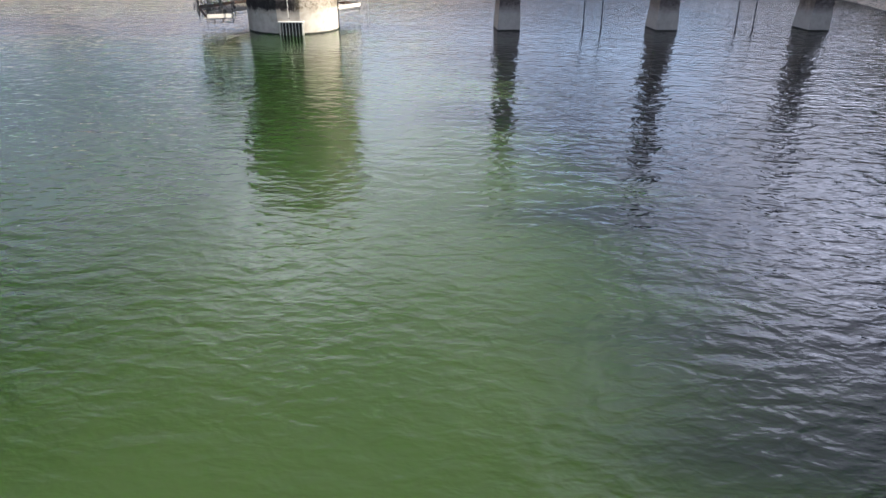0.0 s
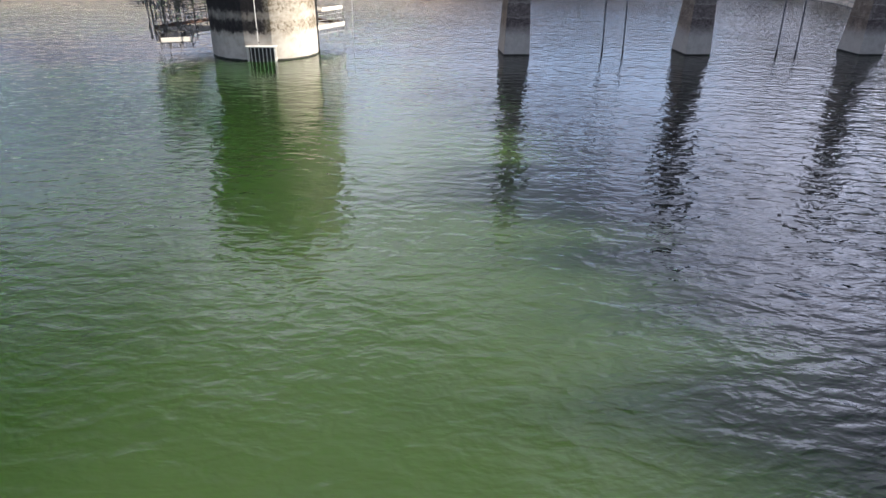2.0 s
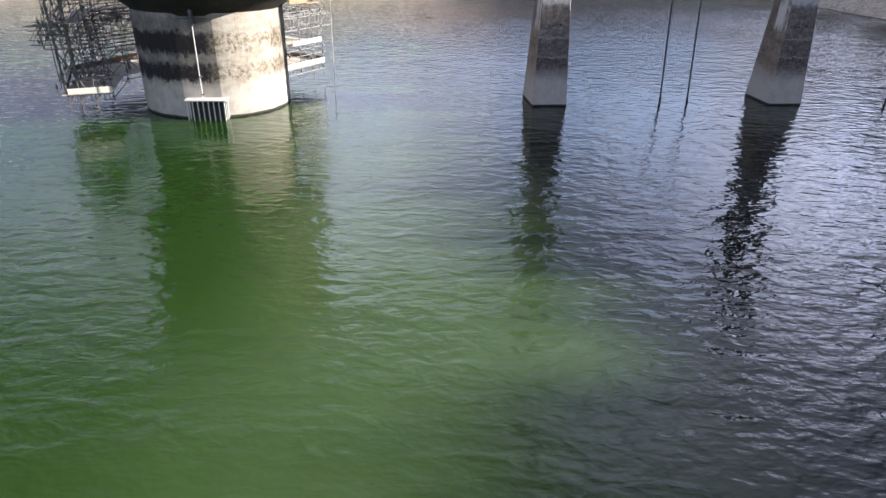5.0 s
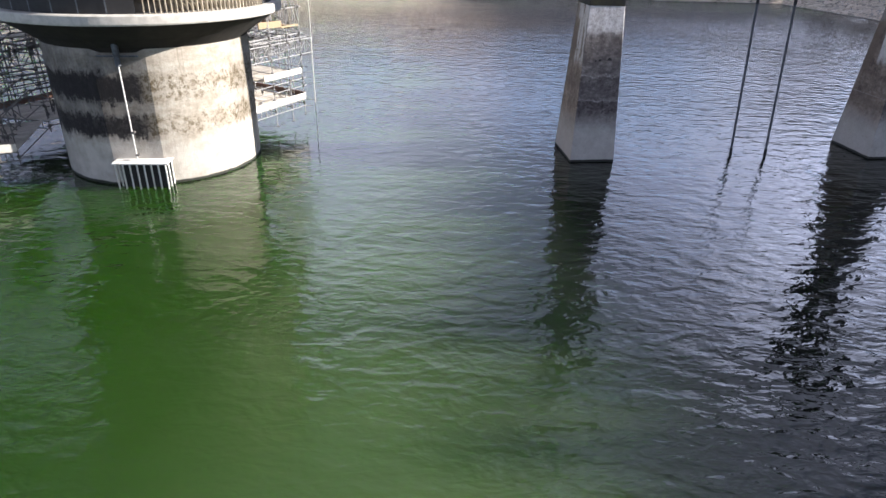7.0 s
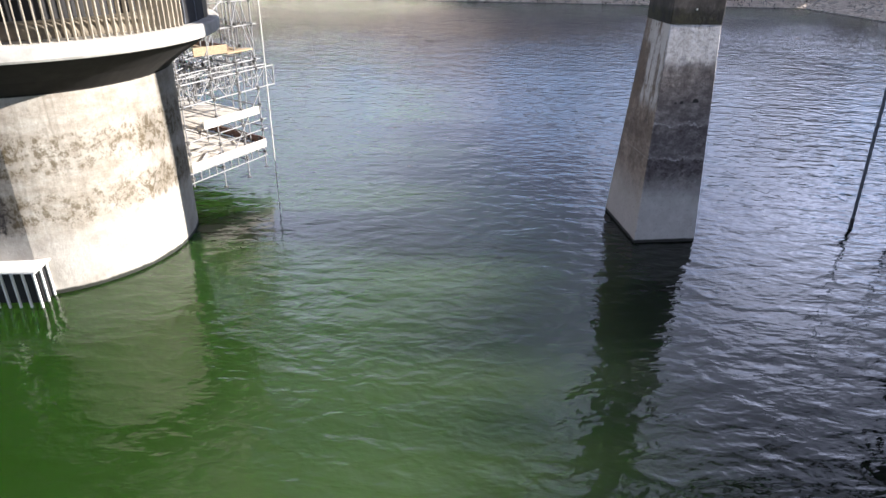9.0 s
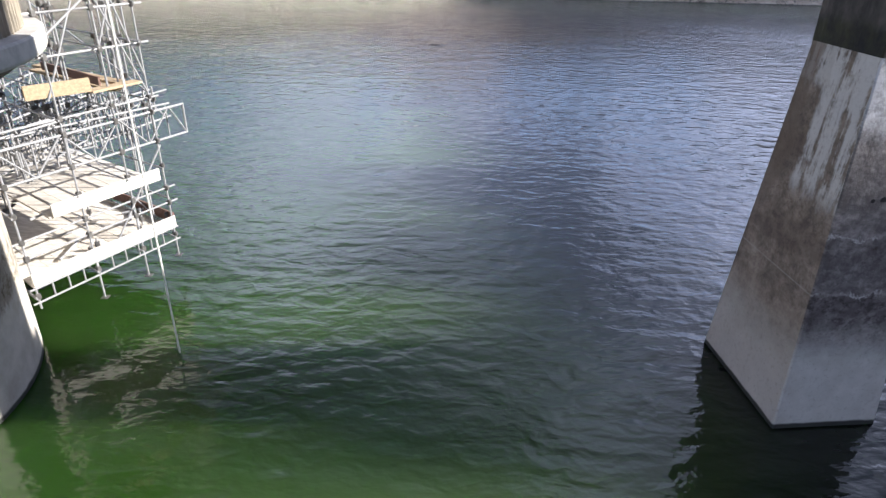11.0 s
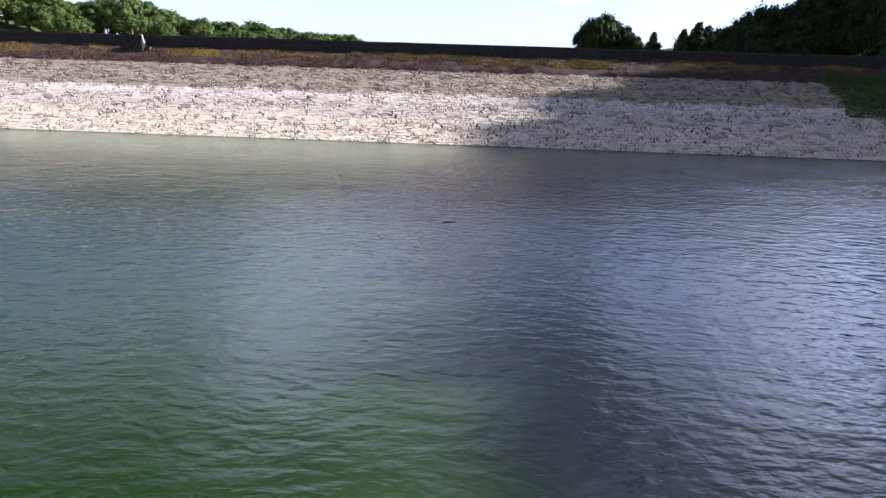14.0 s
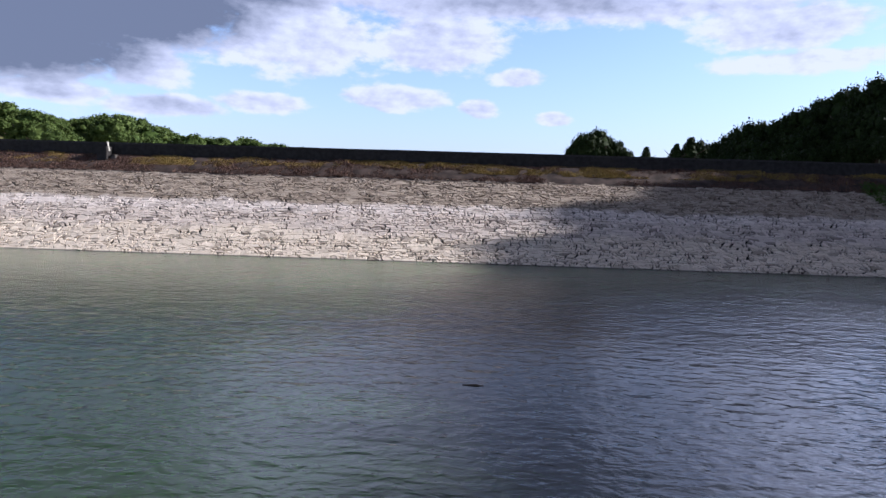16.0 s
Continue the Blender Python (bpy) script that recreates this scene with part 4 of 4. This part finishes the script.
    for a, b in (((1.1, 3.9), (2.5, 6.6)), ((2.9, 4.0), (1.9, 7.4)), ((2.15, 4.6), (2.9, 6.2)), ((1.2, 5.2), (2.2, 5.2)), ((0.9, 4.6), (2.9, 5.9)), ((1.6, 5.9), (3.1, 5.9))):
        pipe(at(a[0], 0.0, a[1]), at(b[0], 0.0, b[1]))
    for f in (0.02, 0.05, 0.08):
        for r in (1.5, 2.4, 2.75):
            pipe(at(r, f, 3.9), at(r, f, rng.uniform(5.6, 7.4)), 0.016)
            coupler(at(r, f, 4.56))
            coupler(at(r, f, 5.2))
    plank("toe_board", at(2.05, 0.02, 3.98), at(1.75, 0.15, 4.0), 0.15, 0.038, M["brownboard"], True)
    # the far end is tied more densely
    for f in (0.56, 0.625, 0.69, 0.81, 0.875, 0.94):
        for r in (0.7, 1.7, 2.5):
            pipe(at(r, f, 1.0), at(r, f, rng.uniform(5.0, 6.4)), 0.021)
            for z in (2.3, 3.6, 4.1, 4.6):
                coupler(at(r, f, z))
        pipe(at(0.2, f, 1.2), at(2.8, f, 3.4), 0.019)
        pipe(at(2.8, f, 3.5), at(0.4, f, 5.2), 0.019)
    for a, b in ((0.5, 0.75), (0.75, 1.0)):
        for r in (0.7, 1.7, 2.6):
            for z in (2.05, 2.55, 3.95, 4.2, 4.95):
                pipe(at(r, a - 0.01, z), at(r, b + 0.01, z), 0.021)
        for k in range(9):
            f = a + (b - a) * k / 9
            g = a + (b - a) * (k + 1) / 9
            pipe(at(2.6, f, 3.95 if k % 2 else 4.2), at(2.6, g, 4.2 if k % 2 else 3.95), 0.014)
    # feet below the lower beam
    for fa in frames:
        for r in radii[1:]:
            pipe(at(r, fa, 0.28 + 0.12 * (r > 2.5)), at(r, fa, 0.8), 0.017)
            part("base_plate", box(bmesh.new(), (0.13, 0.13, 0.012), at(r, fa, 0.27 + 0.12 * (r > 2.5)), bevel=0.002), M["coupler"], s)
    for ob in s.children:
        ob.matrix_parent_inverse = Matrix()


build_scaffold()


def build_rope():
    bm = tube(bmesh.new(), (0, 0, -0.3), (0, 0, 8.0), 0.014, 6)
    ob = new("rope", mesh_of("rope", bm, M["rope"]))
    ob.matrix_basis = pose(-9.12, 47.87, 0)
    tagged(ob, "pale rope hanging straight into the water", "rope")


build_rope()


DRIFT = [(-6.65, 79.55, 0.65, -3)]


def build_driftwood():
    """Twigs afloat."""
    for x, y, length, turn in DRIFT:
        bm = tube(bmesh.new(), (-length / 2, 0, 0), (0.1 * length, 0.03, 0.015), 0.022, 6, 0.03)
        tube(bm, (0.08 * length, 0.03, 0.013), (length / 2, 0.02, 0.0), 0.03, 6, 0.012)
        tube(bm, (0.1 * length, 0.03, 0.01), (0.2 * length, 0.16, 0.05), 0.012, 5, 0.006)
        ob = new("driftwood", mesh_of("driftwood", bm, M["bark"]))
        ob.matrix_basis = pose(x, y, 0.0, 0, 0, turn)
        tagged(ob, "dark twig floating on the rippled water", "driftwood")


build_driftwood()


# ---- trees ----
def crown_mesh(name, mat, seed, w=1.0, h=1.0, leaves=4600, lobes=58, size=0.042, conical=False):
    """Leaf sprays gathered in lobes; a unit crown, 2 wide and 2 high about its middle."""
    rng = np.random.default_rng(seed)
    verts, faces = [], []

    def leaf(p, nrm, s):
        t = Vector(rng.normal(size=3)).cross(nrm)
        t = t.normalized() if t.length > 1e-4 else Vector((1, 0, 0))
        b = nrm.cross(t)
        i = len(verts)
        verts.extend([p - t * s - b * s * 0.6, p + t * s * 0.2 - b * s, p + t * s + b * s * 0.3, p - t * s * 0.2 + b * s])
        faces.append((i, i + 1, i + 2, i + 3))

    cores = []
    for k in range(lobes):
        d = Vector(rng.normal(size=3)).normalized()
        z = d.z
        rad = 0.72 * (1.0 - 0.45 * (z + 1) * 0.5 if conical else 1.0) * rng.uniform(0.75, 1.12)
        c = Vector((d.x * rad * w, d.y * rad * w, d.z * 0.74 * h))
        r = rng.uniform(0.13, 0.33)
        if conical:
            c.x *= max(0.12, (1 - z) * 0.5)
            c.y *= max(0.12, (1 - z) * 0.5)
            r *= 0.55 + 0.35 * (1 - z) * 0.5
        cores.append((c, r))
        for _ in range(leaves // lobes):
            q = Vector(rng.normal(size=3)).normalized()
            p = c + q * r * rng.uniform(0.62, 1.16)
            leaf(p, (q + Vector(rng.normal(size=3)) * 0.45).normalized(), size * rng.uniform(0.6, 1.3))
    # dense inside that keeps the light out
    bm = bmesh.new()
    for c, r in cores:
        ret = bmesh.ops.create_icosphere(bm, subdivisions=1, radius=r * 0.66)
        bmesh.ops.translate(bm, verts=ret["verts"], vec=c)
    ret = bmesh.ops.create_icosphere(bm, subdivisions=2, radius=1.0)
    for v in ret["verts"]:
        k = 0.62 * (max(0.12, (1 - v.co.z) * 0.55) if conical else 1.0)
        v.co = Vector((v.co.x * k * w, v.co.y * k * w, v.co.z * 0.70 * h))
    base = len(verts)
    bm.verts.index_update()
    verts.extend([v.co.copy() for v in bm.verts])
    faces.extend([tuple(base + v.index for v in f.verts) for f in bm.faces])
    bm.free()
    me = bpy.data.meshes.new(name)
    me.from_pydata(verts, [], faces)
    me.update()
    me.materials.append(mat)
    return me


def trunk_mesh(seed):
    rng = random.Random(seed)
    bm = bmesh.new()
    tube(bm, (0, 0, -0.06), (0, 0, 0.62), 0.045, 9, 0.021)
    for k in range(6):
        a = k * 1.05 + rng.uniform(-0.3, 0.3)
        z = rng.uniform(0.25, 0.5)
        tube(bm, (0, 0, z), (0.25 * math.cos(a), 0.25 * math.sin(a), z + rng.uniform(0.15, 0.3)), 0.018, 6, 0.006)
    return bm


TREES = {}


def tree_kind(key, mat, seed, conical=False, label=""):
    """A tree one unit high: trunk and crown."""
    t = thing("tree", label, "tree")
    part("trunk", trunk_mesh(seed), M["bark"], t)
    cr = new("crown", crown_mesh("crown", M[mat], seed, conical=conical))
    cr.parent = t
    cr.scale = (0.34, 0.34, 0.40)
    cr.location = (0, 0, 0.60)
    TREES[key] = t
    return t


tree_kind("a", "leaf", 11, label="broad leafy green tree in full summer leaf")
tree_kind("b", "leaf", 12, label="broad leafy green tree in full summer leaf")
tree_kind("c", "leaf_backlit", 13, label="dense dark green tree on the wooded bank, backlit shade in its colour")
tree_kind("d", "leaf_backlit", 14, label="dense dark green tree on the wooded bank, backlit shade in its colour")
tree_kind("e", "leaf_backlit", 15, True, "narrow dark conifer behind the dam, backlit shade in its colour")
USED = set()


def plant(key, x, y, top, tall, wide=1.0, group=""):
    """A tree whose top is at height top."""
    src = TREES[key]
    rng = random.Random(int(x * 31 + y * 17))
    g = land(x, y) if top - land(x, y) < 1.7 * tall else top - tall
    sc = (top - g) / 1.0
    m = pose(x, y, g - 0.1, 0, 0, rng.uniform(0, 360))
    if key in USED:
        ob = copy_thing(src, m)
    else:
        ob = src
        ob.matrix_basis = m
        USED.add(key)
    ob.scale = (sc * wide, sc * wide, sc)
    if group:
        ob["group"] = group
    return ob


# how far the shade of each stretch of the wood reaches over the water (y, x)
EDGE = [(-60, 5), (0, 2.8), (8, 1.5), (10.3, 3.3), (13, 2.6), (15.7, 1.4), (18.6, 2.9), (20, 1.8), (21.3, -0.7), (22.6, -2.4), (25.9, -2.4), (27.3, -1.5), (29.5, 1.1), (31.3, -1.7), (33, -3.0), (35.5, -3.9), (38.3, -3.7), (41.3, -3.6),
        (44, -6.4), (49, -7.0), (54.5, -7.3), (56.5, -7.4), (59, -4.8), (61, -4.0), (63.7, -5.0), (66, -8.2), (71, -9.1), (76.6, -9.8), (81.3, -12.7), (85.9, -14.5), (89, -11.7), (92.2, -9.5), (97, -9.5), (109, -5.6), (112, -8.0), (115.4, -9.5), (116.6, -7.0), (118.2, -3.5), (120, 0.5), (123, 2.0), (135, 2.0)]


def edge_x(y):
    for (y0, x0), (y1, x1) in zip(EDGE, EDGE[1:]):
        if y <= y1:
            return x0 + (x1 - x0) * (y - y0) / (y1 - y0)
    return EDGE[-1][1]


def build_wood():
    """The wooded valley side on the sun's side of the water."""
    rng = random.Random(5)
    run = 1 / math.tan(radians(SUN_EL))
    line, drift = 110.0, math.tan(radians(SUN_AZ))
    k = 0
    y = -60.0
    while y < 150:
        near = 0 < y < 136
        x = line + rng.uniform(-1.5, 1.5)
        e = edge_x(y - drift * line)
        h = (x - e) / (run * math.cos(radians(SUN_AZ)))
        plant("cd"[k % 2], x, y, h + 0.9, 22, rng.uniform(0.36, 0.44) if near else rng.uniform(0.75, 0.95), "trees of the wooded bank")
        plant("cd"[(k + 1) % 2], x + 7, y + 1.3, h + 7 / run - 1.6, 22, rng.uniform(0.5, 0.6) if near else rng.uniform(0.8, 1.0), "trees of the wooded bank")
        for row in (44, 53, 72, 91):
            low = row + rng.uniform(-3, 3)
            g = land(low, y + 1.2)
            top = min(g + rng.uniform(9, 14) if row > 60 else g + rng.uniform(5, 8), (low - e) / run - 3.0)
            if k % 4 == (1 if row in (44, 72) else 3):
                plant("dc"[k // 4 % 2], low, y + 1.2, top, 15, 1.2 if row > 60 else 1.5, "trees of the wooded bank")
        y += rng.uniform(2.3, 2.9) if near else rng.uniform(5.0, 6.5)
        k += 1


build_wood()


def spot(az, dist):
    return -7.0 + dist * math.sin(radians(az)), 60.9 + dist * math.cos(radians(az))


def build_far_trees():
    rng = random.Random(8)
    # wood beyond the dam's end: skyline as (azimuth, elevation) seen from over the water
    sky = [(19.9, 3.8), (21.4, 4.9), (23.4, 6.0), (26.1, 6.6), (27.6, 7.3), (29.7, 8.1), (32.0, 8.9), (37, 10.4)]
    az = 19.8
    k = 0
    while az < 35:
        for (a0, e0), (a1, e1) in zip(sky, sky[1:]):
            if az <= a1:
                el = e0 + (e1 - e0) * (az - a0) / (a1 - a0)
                break
        d = 245 - 1.5 * (az - 20) + rng.uniform(-6, 6)
        x, y = spot(az, d)
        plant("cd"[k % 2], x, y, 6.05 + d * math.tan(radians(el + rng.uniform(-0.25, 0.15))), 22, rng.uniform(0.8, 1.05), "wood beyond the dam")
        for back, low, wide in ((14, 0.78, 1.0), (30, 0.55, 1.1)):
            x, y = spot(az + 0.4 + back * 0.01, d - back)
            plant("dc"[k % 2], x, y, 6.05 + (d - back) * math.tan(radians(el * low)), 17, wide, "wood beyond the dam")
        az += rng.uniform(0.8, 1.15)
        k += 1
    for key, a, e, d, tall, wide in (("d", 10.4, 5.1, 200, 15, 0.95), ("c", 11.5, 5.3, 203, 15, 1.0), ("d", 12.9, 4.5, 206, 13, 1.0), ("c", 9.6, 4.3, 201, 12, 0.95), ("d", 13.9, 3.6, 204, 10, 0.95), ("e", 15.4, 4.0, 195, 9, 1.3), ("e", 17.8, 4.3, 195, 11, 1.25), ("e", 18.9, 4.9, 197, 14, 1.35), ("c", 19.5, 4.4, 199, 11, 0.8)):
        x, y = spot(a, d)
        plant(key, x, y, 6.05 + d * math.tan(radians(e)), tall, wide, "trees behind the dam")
    # hill wood far off
    line = [(-41, 5.6), (-36.8, 5.2), (-34.7, 4.9), (-32.5, 4.3), (-29.4, 5.0), (-27.8, 4.8), (-25.3, 3.9), (-23.2, 3.6), (-19.1, 3.6), (-16.3, 3.3), (-11.5, 2.95)]
    az = -39.5
    while az < -11:
        for (a0, e0), (a1, e1) in zip(line, line[1:]):
            if az <= a1:
                el = e0 + (e1 - e0) * (az - a0) / (a1 - a0)
                break
        d = 270 + rng.uniform(-10, 25)
        x, y = spot(az, d)
        plant("ab"[rng.randrange(2)], x, y, 6.05 + d * math.tan(radians(el + rng.uniform(-0.3, 0.12))), rng.uniform(8, 15), rng.uniform(1.0, 1.6), "hill wood")
        x, y = spot(az + 0.3, d + 16)
        plant("ab"[rng.randrange(2)], x, y, 6.05 + (d + 16) * math.tan(radians(el - 0.35)), 12, rng.uniform(1.2, 1.6), "hill wood")
        if -34.0 < az < -14:
            x, y = spot(az + 0.5, d - 18)
            plant("ab"[rng.randrange(2)], x, y, 6.05 + (d - 18) * math.tan(radians(2.0 + (el - 2.0) * 0.55)), rng.uniform(5, 11), rng.uniform(1.0, 1.6), "hill wood")
        elif az <= -34.0:
            x, y = spot(az + 0.5, d - 6)
            plant("ab"[rng.randrange(2)], x, y, 6.05 + (d - 6) * math.tan(radians(el - 0.9)), rng.uniform(6, 10), rng.uniform(1.2, 1.6), "hill wood")
        az += rng.uniform(0.65, 1.0)


build_far_trees()


def build_bramble():
    """Low growth that creeps over the stones at the end of the dam."""
    rng = random.Random(61)
    verts, faces = [], []
    for _ in range(15000):
        u, v = rng.uniform(28.5, 40.0), rng.uniform(4.6, 13.4)
        inside = min((u - 29.6) + 0.20 * abs(v - 8.5), (v - 6.2) + 0.16 * (u - 30), 2.0) + 0.9 * noise.noise((u * 0.7, v * 0.7, 5))
        if inside < rng.uniform(0.0, 0.5):
            continue
        up = (0.05 + 0.34 * min(1.0, inside) * (0.6 + noise.noise((u * 1.3, v * 1.3, 9)))) * rng.uniform(0.35, 1.1) + 0.06
        p = slope(u, v, max(0.06, up))
        p.z = max(p.z, land(p.x, p.y) + rng.uniform(0.05, 0.35))
        n = (OUT + Vector((rng.uniform(-1, 1), rng.uniform(-1, 1), rng.uniform(-0.4, 0.8))) * 0.8).normalized()
        t = n.cross(Vector((rng.uniform(-1, 1), rng.uniform(-1, 1), rng.uniform(-1, 1)))).normalized()
        w, size = n.cross(t), rng.uniform(0.05, 0.13)
        i = len(verts)
        verts.extend([p - t * size, p - w * size * 0.6, p + t * size, p + w * size * 0.6])
        faces.append((i, i + 1, i + 2, i + 3))
    tagged(from_lists("bramble", verts, faces, M["bramble"]), "low green bramble creeping over the pale stones", "bramble", kind="stuff")


build_bramble()


# ---- stones of the dam, last ----
def rubble(u0, u1, v0, v1, seed):
    """Roughly coursed rubble in a plane: wavy courses that get thinner upwards, split into stones of uneven length."""
    rng = random.Random(seed)
    v, j = v0, 0
    while v < v1:
        tall = (0.36 if v < 4.5 else 0.30 if v < 8 else 0.23) * rng.uniform(0.62, 1.38)

        def bed(u, row, at):
            return at + 0.20 * noise.noise((u * 0.6, row * 0.35, seed)) + 0.17 * noise.noise((u * 1.7, row * 5.1, seed + 9))

        u = u0 + rng.uniform(-0.6, 0.0)
        lean = 0.0
        while u < u1:
            wide = rng.uniform(0.18, 0.50) if rng.random() < 0.68 else rng.uniform(0.50, 1.0)
            to = rng.uniform(-0.22, 0.22) * min(1.0, wide * 1.6)
            mid = u + wide * rng.uniform(0.35, 0.65)
            low = [(x, bed(x, j, v)) for x in (u - lean, mid, u + wide - to)]
            high = [(x, bed(x, j + 1, v + tall)) for x in (u + wide + to, mid, u + lean)]
            cut = rng.random()
            if wide > 0.5 and cut < 0.22:
                # two thin slabs in place of one stone
                part_way = [(x, (p + q) / 2) for (x, p), (_, q) in zip(low, reversed(high))]
                yield low + part_way[::-1]
                yield part_way + high
            else:
                if cut > 0.80:
                    low[0] = (low[0][0] + 0.07, low[0][1] + 0.05)
                    high[0] = (high[0][0] - 0.08, high[0][1] - 0.05)
                yield low + high
            u += wide
            lean = to
        v += tall
        j += 1


def stone_solid(poly, rng, place):
    """One stone over its outline: set in the joint, with a chamfered, slightly tilted face."""
    n = len(poly)
    px, py = sum(p[0] for p in poly) / n, sum(p[1] for p in poly) / n
    tx, ty, up = rng.uniform(-0.05, 0.05), rng.uniform(-0.08, 0.08), rng.uniform(0.0, 0.035)
    rings = [[], [], []]
    for a, b in poly:
        dx, dy = a - px, b - py
        r = math.hypot(dx, dy) or 1
        # joints stand open in some stretches and are silted up flush in others
        loose = min(1.0, max(0.0, 0.42 + 0.40 * step(-26, -2, a) + 1.5 * noise.noise((a * 0.55, b * 0.8, 4.0)) + 0.5 * noise.noise((a * 2.1, b * 2.4, 8.0))))
        gap = 0.002 + loose * (0.014 + 0.21 * rng.random() ** 3)
        for ring, less, down in zip(rings, (gap, gap, gap + 0.004 + 0.012 * loose), (None, 0.008 - 0.045 * loose, 0.02)):
            k = max(0.3, 1 - less / r)
            ring.append(place(px + dx * k, py + dy * k, -0.12 if down is None else up + tx * dx + ty * dy + down))
    faces = [(o + k, o + (k + 1) % n, o + n + (k + 1) % n, o + n + k) for o in (0, n) for k in range(n)] + [tuple(range(2 * n, 3 * n))]
    return rings[0] + rings[1] + rings[2], faces


def build_stones():
    rng = random.Random(21)
    verts, faces = [], []
    singles = 0
    for poly in rubble(-100, 40, -1.4, 12.2, 1):
        vs, fs = stone_solid(poly, rng, slope)
        if -9 < poly[0][0] < 0 and 0.0 < poly[0][1] < 6.5 and singles < 295:
            singles += 1
            from_lists("stone", vs, fs, M["stone"], dam)
        else:
            base = len(verts)
            verts.extend(vs)
            faces.extend([tuple(base + q for q in f) for f in fs])
    tagged(from_lists("pitching", verts, faces, M["stone"], dam, "pale irregular pitching stones"), kind="stuff")


build_stones()


def build_bank():
    """Pitching along the bank that runs on from the dam's end."""
    rng = random.Random(23)
    verts, faces = [], []

    def place(u, v, out):
        x = shore_x(u) + 0.894 * v
        return Vector((x - 0.447 * out, u, 0.447 * v + 0.894 * (out + 0.05) + max(0.0, land(x, u) - 0.447 * v)))

    for poly in rubble(56, 110, -0.9, 5.5, 3):
        vs, fs = stone_solid(poly, rng, place)
        base = len(verts)
        verts.extend(vs)
        faces.extend([tuple(base + q for q in f) for f in fs])
    tagged(from_lists("bank_pitching", verts, faces, M["stone"], dam, "pale pitching stones along the bank"), kind="stuff")


build_bank()


def build_heath():
    """Grass tufts and low heath on the strip under the parapet."""
    rng = random.Random(31)
    for name, mat, n, lo, hi, label in (("grass", "grass", 110000, 13.2, 15.0, "yellow dry grass on the dam's top strip"), ("heath", "heath", 70000, 12.0, 14.9, "low brown heath above the stones")):
        verts, faces = [], []
        for _ in range(n):
            u, v = rng.uniform(-70, 40), rng.uniform(lo, hi)
            if noise.noise((u * 0.13, v * 0.5, 11 if name == "grass" else 17)) + 0.5 * noise.noise((u * 0.5, v * 1.1, 5)) + rng.uniform(-0.22, 0.22) < (0.06 if name == "grass" else -0.2):
                continue
            p = slope(u, v, 0.11)
            clump = max(0.0, noise.noise((u * 0.45, v * 0.9, 23)))
            a, h, w = rng.uniform(0, 6.28), rng.uniform(0.05, 0.14) + 0.30 * clump, rng.uniform(0.015, 0.05)
            d = Vector((math.cos(a) * w, math.sin(a) * w, 0))
            tip = p + Vector((rng.uniform(-0.1, 0.1), rng.uniform(-0.1, 0.1), h))
            i = len(verts)
            verts.extend([p - d, p + d, tip])
            faces.append((i, i + 1, i + 2))
        tagged(from_lists(name, verts, faces, M[mat], None, label), category="grass" if name == "grass" else "heath", kind="stuff")


build_heath()
